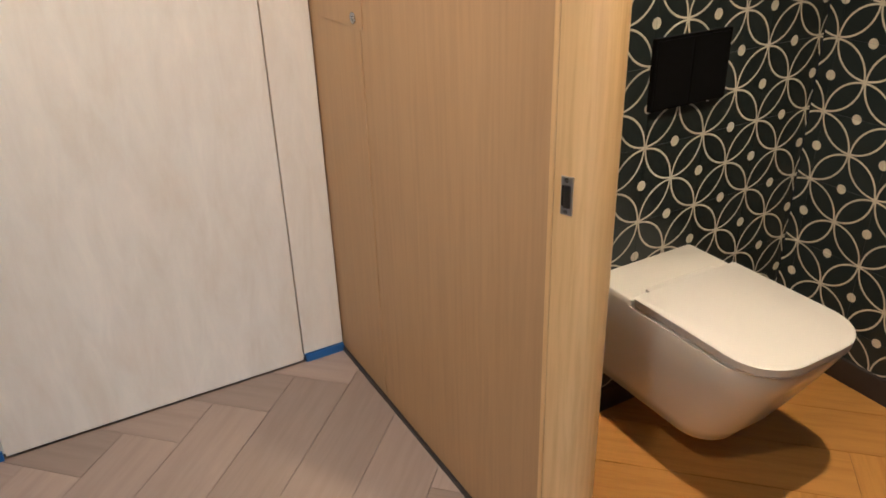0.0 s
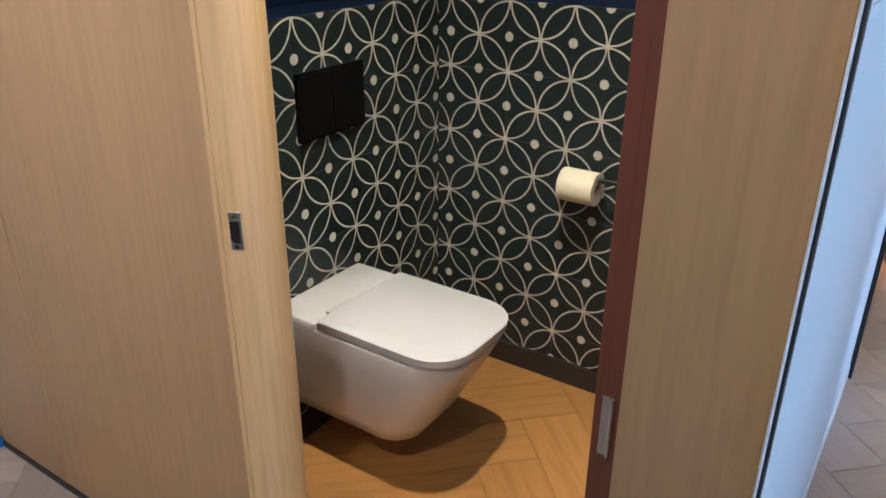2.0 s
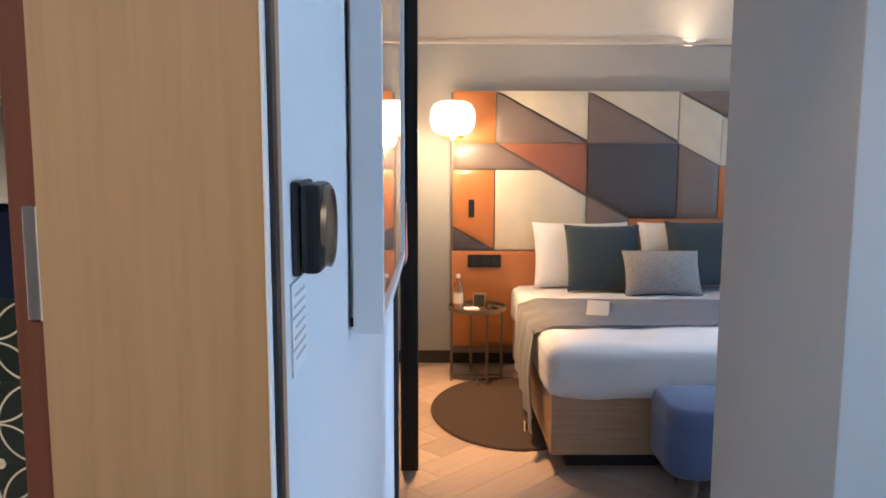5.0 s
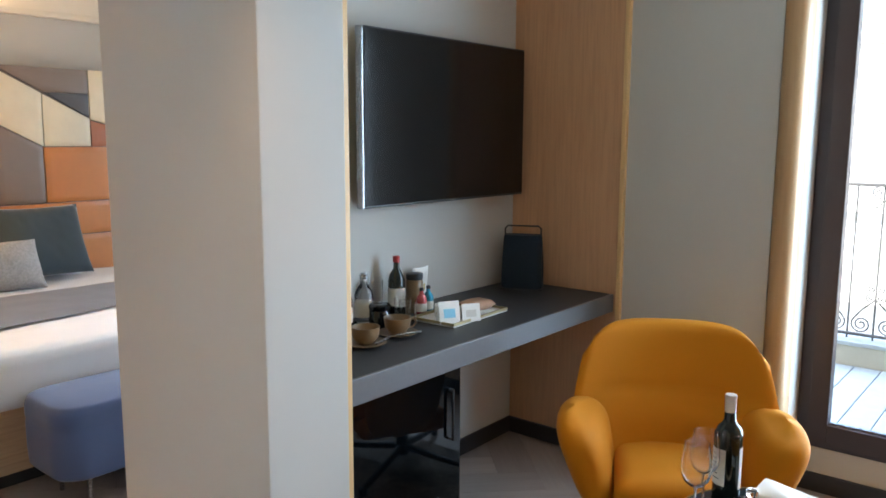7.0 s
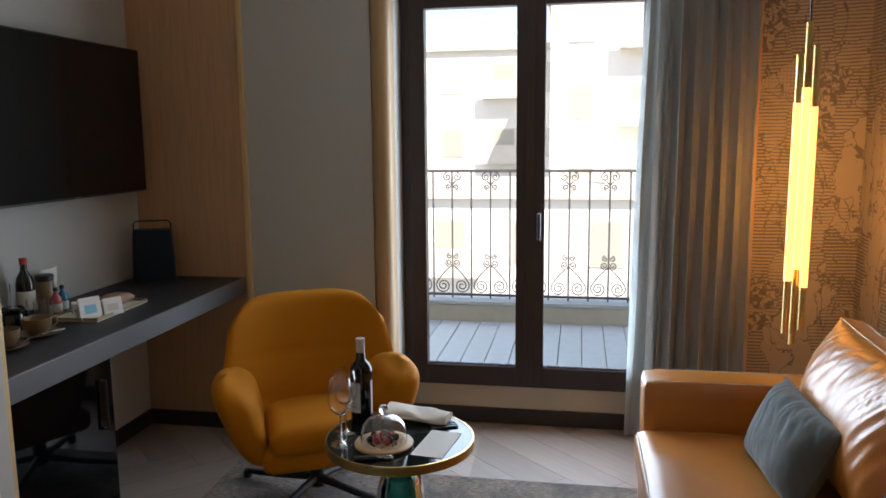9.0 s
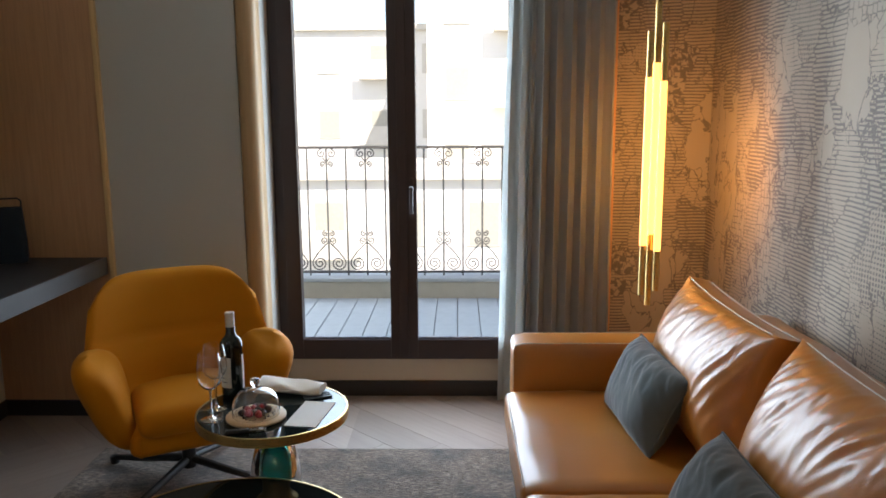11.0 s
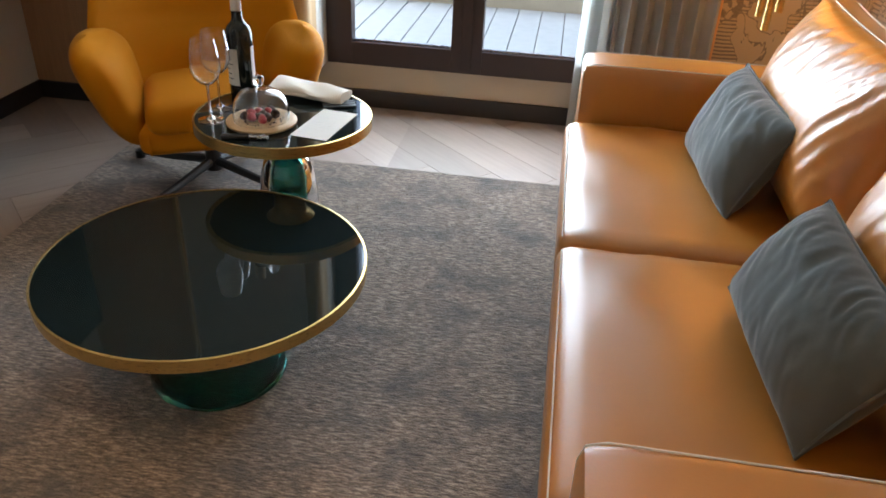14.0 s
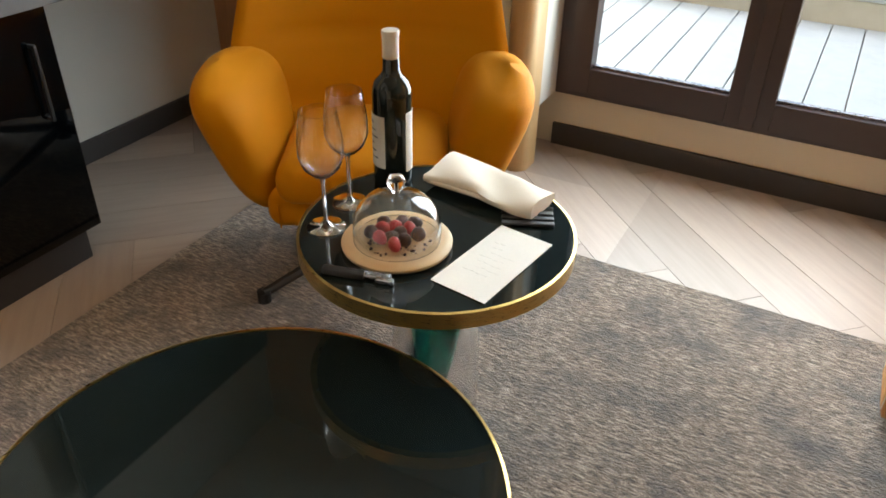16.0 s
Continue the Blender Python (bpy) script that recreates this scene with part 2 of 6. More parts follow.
HB_TAUPE = leather("headboard_taupe", (0.19, 0.135, 0.10), 0.45)
HB_DARK = leather("headboard_dark", (0.050, 0.040, 0.042), 0.45)
HB_RUST = leather("headboard_rust", (0.30, 0.10, 0.04), 0.45)
TEAL_GLASS = glass("teal_glass", (0.08, 0.46, 0.41), 0.02)
WINE_GLASS = mat("dark_bottle_glass", (0.006, 0.010, 0.008), 0.06)
LABEL = spotted("bottle_label", (0.72, 0.69, 0.63), (0.60, 0.56, 0.5), 60, 0.7, 0.1)
PENCIL = mat("pencil_grey", (0.52, 0.50, 0.47), 0.8)
INK = mat("ink", (0.10, 0.10, 0.11), 0.7)
PRINT_DARK = mat("print_dark", (0.02, 0.03, 0.05), 0.7)
PRINT_SAND = mat("print_sand", (0.45, 0.31, 0.22), 0.7)
PRINT_PAPER = spotted("print_paper", (0.70, 0.67, 0.60), (0.66, 0.62, 0.54), 40, 0.8, 0.05)
SALMON = mat("salmon_card", (0.62, 0.22, 0.16), 0.6)
DECK = spotted("balcony_deck", (0.405, 0.43, 0.42), (0.335, 0.36, 0.35), 18, 0.7)
KERB = spotted("balcony_kerb", (0.45, 0.41, 0.32), (0.37, 0.33, 0.25), 12, 0.8)
IRON = spotted("painted_iron", (0.055, 0.052, 0.047), (0.09, 0.085, 0.075), 80, 0.6)
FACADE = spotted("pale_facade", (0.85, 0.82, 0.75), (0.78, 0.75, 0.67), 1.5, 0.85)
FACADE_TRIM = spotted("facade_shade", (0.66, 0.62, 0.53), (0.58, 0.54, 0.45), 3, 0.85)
SHUTTER = spotted("roller_shutter", (0.46, 0.44, 0.36), (0.38, 0.36, 0.29), 9, 0.7)
LEAF = spotted("distant_foliage", (0.10, 0.12, 0.05), (0.06, 0.08, 0.03), 6, 0.8)
GROUND = spotted("street_ground", (0.34, 0.33, 0.31), (0.28, 0.27, 0.25), 0.6, 0.9)
OPAL = glow("opal_lamp_glass", (1.0, 0.66, 0.32), 1.7)
TUBE = glow("lit_tube", (1.0, 0.44, 0.085), 1.5)
ROLL = fabric("soft_cream_tissue", (0.84, 0.74, 0.54), 500, 0.9, 0.0, 0.95, 0.15)
CUP = spotted("brown_stoneware", (0.24, 0.15, 0.075), (0.15, 0.09, 0.045), 40, 0.3)
CHOCO = spotted("chocolate", (0.045, 0.015, 0.012), (0.09, 0.03, 0.02), 70, 0.5)
BERRY = spotted("berry", (0.52, 0.05, 0.045), (0.36, 0.02, 0.025), 90, 0.3)
MAPLE = spotted("light_board_wood", (0.66, 0.46, 0.26), (0.58, 0.38, 0.20), 25, 0.5, 0.1)
SNACK = spotted("kraft_bag", (0.45, 0.27, 0.17), (0.36, 0.20, 0.12), 30, 0.7)
RED_FOIL = mat("red_foil", (0.42, 0.03, 0.03), 0.35)
PINK_DRINK = mat("pink_drink", (0.45, 0.08, 0.08), 0.15)
BLUE_DRINK = mat("blue_drink", (0.03, 0.20, 0.28), 0.15)
CYAN_INK = mat("cyan_print", (0.25, 0.55, 0.70), 0.6)
GOLD_TRAY = brushed("gold_tray", (0.60, 0.48, 0.26), 0.35)
NS_METAL = brushed("bronze_metal", (0.30, 0.24, 0.17), 0.35)
CORK = mat("bone_capsule", (0.62, 0.54, 0.44), 0.5)


def rug_material():
    m = mat("grey_woven_rug", (0.16, 0.14, 0.125), 0.95)
    n = Net(m)
    streak = n.noise(n.coords((32, 150, 1)), 1.0, 5, 0.75)
    tuft = n.noise(n.coords((1, 1.8, 1)), 120, 3)
    big = n.noise(n.coords((1, 1.3, 1)), 5.5, 6, 0.75)
    c = n.ramp(streak, [(0.37, (0.050, 0.038, 0.031)), (0.5, (0.25, 0.190, 0.150)), (0.64, (0.60, 0.485, 0.39))])
    c = n.mix(n.math("MULTIPLY", n.math("SUBTRACT", big, 0.46, True), 4.5, True), c, (0.082, 0.076, 0.078))
    c = n.mix(n.math("MULTIPLY", n.math("SUBTRACT", tuft, 0.35, True), 1.4, True), c, (0.055, 0.047, 0.045))
    n.color(c)
    n.bump(n.math("ADD", streak, tuft), 0.9, 0.006)
    n.bsdf.inputs["Sheen Weight"].default_value = 0.2
    return m


def tile_material():
    m = mat("patterned_tile", (0.02, 0.03, 0.035), 0.32)
    n = Net(m)
    tc, sep = n.put("TexCoord"), n.put("SeparateXYZ")
    n.link(tc.outputs["Object"], sep.inputs[0])
    u, v = n.math("DIVIDE", sep.outputs[0], 0.2), n.math("DIVIDE", sep.outputs[2], 0.2)
    line = dot = None
    for du, dv in ((0.5, 0), (0.5, 1), (0, 0.5), (1, 0.5)):
        a = n.math("POWER", n.math("SUBTRACT", u, du), 2.0)
        b = n.math("POWER", n.math("SUBTRACT", v, dv), 2.0)
        r = n.math("SQRT", n.math("ADD", a, b))
        ring = n.math("LESS_THAN", n.math("ABSOLUTE", n.math("SUBTRACT", r, 0.487)), 0.0128)
        disc = n.math("LESS_THAN", r, 0.068)
        line = ring if line is None else n.math("MAXIMUM", line, ring)
        dot = disc if dot is None else n.math("MAXIMUM", dot, disc)
    ink = n.math("MAXIMUM", line, dot)
    wear = n.noise(tc.outputs["Object"], 90, 4)
    oi = n.put("ObjectInfo")
    base = n.mix(n.math("ADD", n.math("MULTIPLY", wear, 0.5), n.math("MULTIPLY", oi.outputs["Random"], 0.4)), (0.011, 0.017, 0.018), (0.021, 0.030, 0.032))
    n.color(n.mix(ink, base, n.mix(wear, (0.50, 0.46, 0.37), (0.66, 0.61, 0.50))))
    n.rough(wear, 0.28, 0.5)
    n.bump(ink, 0.1, 0.0005)
    return m


def map_material():
    """Wallpaper like an engraved chart: patches with ragged coasts, hatched, dashed, scaled or left plain."""
    m = mat("engraved_wallpaper", (0.5, 0.45, 0.36), 0.75)
    n = Net(m)
    v = n.coords()
    warp = n.put("TexNoise")
    warp.inputs["Scale"].default_value, warp.inputs["Detail"].default_value = 4.5, 5.0
    n.link(v, warp.inputs["Vector"])
    mv, ad = n.put("VectorMath", op="MULTIPLY"), n.put("VectorMath", op="ADD")
    mv.inputs[1].default_value = (0.34, 0.34, 0.34)
    n.link(warp.outputs["Color"], mv.inputs[0])
    n.link(n.coords((1.0, 1.0, 0.55)), ad.inputs[0])
    n.link(mv.outputs[0], ad.inputs[1])
    cells, rim = n.put("TexVoronoi"), n.put("TexVoronoi", feature="DISTANCE_TO_EDGE")
    for c in (cells, rim):
        c.inputs["Scale"].default_value = 5.2
        n.link(ad.outputs[0], c.inputs["Vector"])
    pick = n.put("SeparateColor")
    n.link(cells.outputs["Color"], pick.inputs[0])
    style, dense = pick.outputs[0], pick.outputs[1]
    sep = n.put("SeparateXYZ")
    n.link(v, sep.inputs[0])
    wob = n.math("MULTIPLY", n.math("SUBTRACT", n.noise(v, 13, 3), 0.5), 0.008)
    side = n.math("ADD", sep.outputs[0], sep.outputs[1])
    tilt = n.math("MULTIPLY", n.math("MULTIPLY", n.math("SUBTRACT", pick.outputs[2], 0.5), side), 0.10)
    h = n.math("ADD", n.math("ADD", sep.outputs[2], wob), tilt)
    wave = n.math("SINE", n.math("MULTIPLY", h, 2 * math.pi / 0.0165))
    thick = n.math("ADD", n.math("MULTIPLY", n.math("SUBTRACT", n.noise(v, 9, 4), 0.5), 2.4), n.math("MULTIPLY", n.math("SUBTRACT", 0.80, dense), 1.2))
    lines = n.math("GREATER_THAN", wave, thick)
    gaps = n.math("GREATER_THAN", n.math("SINE", n.math("MULTIPLY", n.math("ADD", side, wob), 2 * math.pi / 0.0165)), -0.30)
    broken = n.math("MULTIPLY", lines, gaps)
    hatched = n.math("MULTIPLY", lines, n.math("LESS_THAN", style, 0.56))
    dashed = n.math("MULTIPLY", broken, n.math("MULTIPLY", n.math("GREATER_THAN", style, 0.56), n.math("LESS_THAN", style, 0.70)))
    vo = n.put("TexVoronoi", feature="DISTANCE_TO_EDGE")
    vo.inputs["Scale"].default_value, vo.inputs["Randomness"].default_value = 34, 0.25
    n.link(v, vo.inputs["Vector"])
    scales = n.math("MULTIPLY", n.math("LESS_THAN", vo.outputs["Distance"], 0.07), n.math("GREATER_THAN", style, 0.84))
    scales = n.math("MULTIPLY", scales, n.math("GREATER_THAN", n.noise(v, 30, 3), 0.46))
    coast = n.math("LESS_THAN", rim.outputs["Distance"], 0.010)
    fine = n.noise(n.coords((2.2, 2.2, 1.0), "Object", (0.7, 0.1, 0.3)), 2.8, 6, 0.5, 0.6)
    folds = n.math("LESS_THAN", n.math("ABSOLUTE", n.math("SUBTRACT", fine, 0.5)), 0.006)
    ink = n.math("MAXIMUM", n.math("MAXIMUM", hatched, dashed), n.math("MAXIMUM", n.math("MAXIMUM", coast, folds), scales))
    grain = n.noise(v, 160, 3)
    paper = n.mix(n.noise(v, 3.0, 4), (0.30, 0.262, 0.205), (0.39, 0.345, 0.275))
    paper = n.mix(n.math("MULTIPLY", grain, 0.35), paper, (0.40, 0.35, 0.285))
    n.color(n.mix(n.math("MULTIPLY", ink, n.math("ADD", 0.48, n.math("MULTIPLY", grain, 0.40))), paper, (0.055, 0.055, 0.065)))
    n.bump(n.math("SUBTRACT", 1.0, ink), 0.3, 0.0015)
    return m


RUG = rug_material()
TILE = tile_material()
MAP = map_material()


# ---------------------------------------------------------------- mesh helpers
def mesh_from(bm, name, material, smooth=False):
    me = bpy.data.meshes.new(name)
    bmesh.ops.recalc_face_normals(bm, faces=bm.faces)
    bm.to_mesh(me)
    bm.free()
    for m in material if isinstance(material, (list, tuple)) else [material]:
        me.materials.append(m)
    if smooth:
        me.shade_smooth()
        me.set_sharp_from_angle(angle=radians(smooth if smooth is not True else 40))
    return me


def part(name, bm, material, parent, label="", smooth=False):
    ob = new(name, mesh_from(bm, name, material, smooth))
    ob.parent = parent
    if label:
        tagged(ob, label)
    return ob


def thing(name, label, category, m=None, group="", kind=""):
    ob = new(name)
    ob.empty_display_size = 0.1
    if m is not None:
        ob.matrix_basis = m
    return tagged(ob, label, category, group, kind)


def solid(name, bm, material, label="", category="", group="", kind="", m=None, smooth=False):
    ob = new(name, mesh_from(bm, name, material, smooth))
    if m is not None:
        ob.matrix_basis = m
    return tagged(ob, label, category, group, kind)


def boxes(*specs, bevel=0.0, seg=2):
    """One bmesh of boxes (x0, x1, y0, y1, z0, z1)."""
    bm = bmesh.new()
    for x0, x1, y0, y1, z0, z1 in specs:
        r = bmesh.ops.create_cube(bm, size=1)
        for v in r["verts"]:
            v.co = Vector((x0 + (v.co.x + 0.5) * (x1 - x0), y0 + (v.co.y + 0.5) * (y1 - y0), z0 + (v.co.z + 0.5) * (z1 - z0)))
    if bevel:
        bmesh.ops.bevel(bm, geom=list(bm.edges), offset=bevel, segments=seg, affect="EDGES", profile=0.6)
    return bm


def lathe(profile, n=32, cap=True):
    """A turned shape round z from (radius, height) pairs."""
    bm = bmesh.new()
    rings = []
    for r, z in profile:
        rings.append([bm.verts.new((max(r, 1e-4) * math.cos(2 * math.pi * i / n), max(r, 1e-4) * math.sin(2 * math.pi * i / n), z)) for i in range(n)])
    for a, b in zip(rings, rings[1:]):
        for i in range(n):
            bm.faces.new((a[i], a[(i + 1) % n], b[(i + 1) % n], b[i]))
    if cap:
        bm.faces.new(rings[0])
        bm.faces.new(rings[-1])
    return bm


def rod(points, r, n=8, taper=None):
    """A tube along points."""
    bm = bmesh.new()
    pts = [Vector(p) for p in points]
    rings = []
    for i, p in enumerate(pts):
        d = (pts[min(i + 1, len(pts) - 1)] - pts[max(i - 1, 0)]).normalized()
        a = d.orthogonal().normalized() if i == 0 else (rings_a - d * rings_a.dot(d)).normalized()
        rings_a = a
        b = d.cross(a)
        rr = r if taper is None else r + (taper - r) * i / (len(pts) - 1)
        rings.append([bm.verts.new(p + a * rr * math.cos(2 * math.pi * k / n) + b * rr * math.sin(2 * math.pi * k / n)) for k in range(n)])
    for a, b in zip(rings, rings[1:]):
        for i in range(n):
            bm.faces.new((a[i], a[(i + 1) % n], b[(i + 1) % n], b[i]))
    bm.faces.new(rings[0])
    bm.faces.new(rings[-1])
    return bm


def prism(poly, depth, axis="y", inset=0.0, puff=0.0):
    """A flat polygon given extent along one axis; inset and puff round its front."""
    bm = bmesh.new()

    def at(p, d):
        return {"x": (d, p[0], p[1]), "y": (p[0], d, p[1]), "z": (p[0], p[1], d)}[axis]
    vs = [bm.verts.new(at(p, 0)) for p in poly]
    f = bm.faces.new(vs)
    r = bmesh.ops.extrude_face_region(bm, geom=[f])
    top = [g for g in r["geom"] if isinstance(g, bmesh.types.BMVert)]
    k = {"x": 0, "y": 1, "z": 2}[axis]
    for v in top:
        v.co[k] = depth
    if inset:
        face = [g for g in r["geom"] if isinstance(g, bmesh.types.BMFace)][0]
        for frac in (0.45, 0.8, 1.0):
            step = inset * (0.45 if frac == 0.45 else 0.35 if frac == 0.8 else 0.6)
            bmesh.ops.inset_region(bm, faces=[face], thickness=step, use_even_offset=True)
            for v in face.verts:
                v.co[k] = depth + puff * frac
    return bm


def pillow(w, h, t, nx=26, ny=20, crease=0.0, seed=0, square=5.0, belly=0.5, rim=0.0, pull=0.055, upright=None):
    """A stuffed cushion in the x-z plane, thickness along y, with drawn-in edges, ears and creases; rim is the width of a sewn-in border."""
    bm = bmesh.new()
    grid = {}
    off = Vector((seed * 7.3, seed * 3.1, 0))
    for s in (1, -1):
        for i in range(nx + 1):
            for j in range(ny + 1):
                u, v = 2 * i / nx - 1, 2 * j / ny - 1
                if not rim and s == -1 and (i in (0, nx) or j in (0, ny)):
                    grid[s, i, j] = grid[1, i, j]
                    continue
                x = u * w / 2 * (1 - pull * (1 - v * v) * abs(u) ** 3)
                z = v * h / 2 * (1 - pull * (1 - u * u) * abs(v) ** 3)
                prof = ((1 - abs(u) ** square) * (1 - abs(v) ** (upright or square))) ** belly
                y = s * (rim / 2 + (t - rim) / 2 * prof)
                if crease:
                    near = max(0.0, v) ** 1.5
                    y += s * crease * prof ** 0.6 * (0.7 * noise.noise(Vector((u * 1.6, v * 1.6, s * 3)) + off)
                                                     + 0.60 * (1 - abs(noise.noise(Vector((u * 7.5 + 2.6 * v, v * 1.3 - u, s)) + off)) * 3) * (0.22 + 0.85 * near)
                                                     + 0.20 * (1 - abs(noise.noise(Vector((u * 17 - 3.0 * v, v * 2.2, s + 5)) + off)) * 3) * (0.06 + 0.9 * near ** 1.4))
                grid[s, i, j] = bm.verts.new((x, y, z))
    for s in (1, -1):
        for i in range(nx):
            for j in range(ny):
                q = [grid[s, i, j], grid[s, i + 1, j], grid[s, i + 1, j + 1], grid[s, i, j + 1]]
                bm.faces.new(q if s == 1 else q[::-1])
    if rim:
        ring = [(i, 0) for i in range(nx)] + [(nx, j) for j in range(ny)] + [(i, ny) for i in range(nx, 0, -1)] + [(0, j) for j in range(ny, 0, -1)]
        for a, b in zip(ring, ring[1:] + ring[:1]):
            bm.faces.new((grid[1, a[0], a[1]], grid[1, b[0], b[1]], grid[-1, b[0], b[1]], grid[-1, a[0], a[1]]))
    return bm


def pad(x0, x1, y0, y1, z0, z1, r=0.05, n=10, crown=0.02, crease=0.0, seed=1):
    """An upholstered block: rounded box with a crowned top and soft creases."""
    bm = boxes((x0, x1, y0, y1, z0, z1))
    bmesh.ops.subdivide_edges(bm, edges=list(bm.edges), cuts=n, use_grid_fill=True)
    c = Vector(((x0 + x1) / 2, (y0 + y1) / 2, (z0 + z1) / 2))
    hx, hy, hz = (x1 - x0) / 2, (y1 - y0) / 2, (z1 - z0) / 2
    for v in bm.verts:
        d = v.co - c
        # spread the outer rows of vertices towards the rim, so that the round edge is smooth
        for k, hh in ((0, hx), (1, hy), (2, hz)):
            q = d[k] / hh
            d[k] = hh * (math.copysign(abs(q) ** 0.72, q))
        core = Vector((max(-hx + r, min(hx - r, d.x)), max(-hy + r, min(hy - r, d.y)), max(-hz + r, min(hz - r, d.z))))
        e = d - core
        if e.length > r:
            e = e.normalized() * r
        d = core + e
        if d.z > 0:
            d.z += crown * (1 - (d.x / hx) ** 2) * (1 - (d.y / hy) ** 2)
        if crease:
            d += Vector((0, 0, 1 if d.z > 0 else 0)) * crease * noise.noise(Vector((d.x * 9, d.y * 5, seed)))
        v.co = c + d
    return bm


def text_bars(parent, rows, x0, x1, y, z0, dz, h, name="printed_line", material=None):
    """Unreadable writing as short bars on an upright face at y."""
    rnd = random.Random(rows * 7 + int(x0 * 1000))
    for i in range(rows):
        part(name, boxes((x0, x0 + (x1 - x0) * rnd.uniform(0.55, 1), y - 0.0004, y + 0.0004, z0 - i * dz - h, z0 - i * dz)), material or INK, parent)

# ---------------------------------------------------------------- structure
def wall(name, *specs, material=GREY_WALL, label="", bevel=0.0):
    return solid(name, boxes(*specs, bevel=bevel), material, label or "plain painted interior wall", "wall", kind="structure")


H = 2.5
floor = solid("floor", boxes((-5.75, 1.3, -2.1, 3.42, -0.12, -0.004)), JOINT, "herringbone oak plank floor with fine dark joints", "floor", kind="structure")
solid("ceiling", boxes((-2.52, 1.3, -2.1, 3.5, H, H + 0.1)), CREAM, "plain pale painted ceiling of the living area", "ceiling", kind="structure")
solid("ceiling_bedroom", boxes((-5.8, -2.52, -0.15, 4.1, 2.62, 2.72)), CREAM, "cream painted bedroom ceiling", "ceiling", kind="structure")
solid("ceiling_wc", boxes((-1.95, -0.70, -1.6, -0.02, 2.38, 2.46)), WHITE_WALL, "white toilet room ceiling", "ceiling", kind="structure")

# hall: pale wood panels, oak wall with a round end
hall = wall("wall_south", (-0.75, 1.3, -2.06, -1.945, 0, H), material=PALE, label="wall behind pale wood panels in the hall")
for i, (x0, x1) in enumerate(((-0.672, -0.540), (-0.536, 0.316), (0.320, 1.2))):
    door = solid("pale_panel", boxes((x0, x1, -1.944, -1.922, 0.028 if i != 1 else 0.006, H - 0.02), bevel=0.0015), PALE,
                 "tall pale wood panel with faint vertical grain" if i != 1 else "flush pale wood door panel down to the floor", "panel", kind="structure")
solid("baseboard_blue", boxes((-0.672, -0.542, -1.925, -1.914, 0.0, 0.027)), BLUE_SKIRT, "low baseboard still covered with blue film", "baseboard", kind="structure")
solid("baseboard_blue_east", boxes((0.322, 1.1, -1.925, -1.914, 0.0, 0.027)), BLUE_SKIRT, "low baseboard still covered with blue film", "baseboard", kind="structure")
oak_wall = wall("wall_hall_oak", (-0.795, -0.677, -1.94, -0.858, 0.012, H), material=OAK, label="oak veneer wall beside the toilet room door")
solid("trim_hall_oak", boxes((-0.677, -0.6745, -1.608, -1.604, 0.02, H)), OAK, "fine upright joint in the oak veneer", "trim", kind="structure")
solid("trim_post_strip", boxes((-0.6785, -0.6745, -0.870, -0.8585, 0.012, H), bevel=0.001), OAK_LIGHT, "narrow pale edge strip before the oak post", "trim", kind="structure")
# Dark strip fills the joint at the floor, so its shade is colour.
solid("baseboard_oak", boxes((-0.70, -0.669, -1.92, -0.860, 0.0, 0.012)), DARK_SKIRT, "thin dark strip filling the shaded joint under the oak wall", "baseboard", kind="structure")
hatch = thing("service_panel", "small flush oak service panel with a round lock", "panel")
part("panel_door", boxes((-0.678, -0.6735, -1.85, -1.585, 1.068, 1.62), bevel=0.001), OAK, hatch)
lock = lathe([(0.013, 0), (0.014, 0.003), (0.006, 0.0035), (0.005, 0.001)], 20)
bmesh.ops.transform(lock, matrix=pose(-0.6735, -1.633, 1.092, 0, 90, 0), verts=lock.verts)
part("lock", lock, STEEL, hatch, "round steel lock", 40)

# round oak post that ends the wall
post = []
for i in range(13):
    a = math.pi * i / 12
    post.append((-0.736 + 0.059 * math.cos(a), -0.8575 + 0.0575 * math.sin(a)))
bm = prism(post, H, "z")
solid("trim_round_post", bm, OAK_LIGHT, "rounded light oak post at the door opening", "trim", kind="structure", smooth=35)
strike = thing("strike_plate", "small polished steel strike plate let into the oak post", "door fitting")
part("plate", boxes((-0.0045, 0.001, -0.011, 0.011, -0.034, 0.034), bevel=0.002), CHROME, strike)
part("keeper", boxes((0.001, 0.006, -0.004, 0.0085, -0.020, 0.020), bevel=0.002), HINGE, strike)
part("slot", boxes((0.0008, 0.0016, -0.009, -0.0045, -0.018, 0.018)), BLACK_METAL, strike)
for z in (-0.028, 0.028):
    s = lathe([(0.004, 0), (0.004, 0.002), (0.001, 0.0025)], 12)
    bmesh.ops.transform(s, matrix=pose(0.001, 0, z, 0, 90, 0), verts=s.verts)
    part("screw", s, STEEL, strike)
strike.matrix_basis = pose(-0.683, -0.832, 0.918, 0, 0, 24)

# far jamb of the toilet room, oak return and the white corridor wall
jamb = thing("door_1", "red-brown timber door frame of the toilet room with steel hinges", "door frame", kind="structure")
part("jamb", boxes((-0.80, -0.722, -0.204, -0.135, 0, H), bevel=0.002), RED_WOOD, jamb)
part("head", boxes((-0.795, -0.70, -0.80, -0.20, 2.12, H), bevel=0.002), OAK, jamb)
for z0 in (0.735, 1.372):
    hinge = part("hinge", boxes((-0.7225, -0.719, -0.192, -0.176, z0, z0 + 0.092), bevel=0.001), CHROME, jamb, "steel hinge")
    part("pin", rod([(-0.7175, -0.1775, z0), (-0.7175, -0.1775, z0 + 0.092)], 0.003), CHROME, hinge)
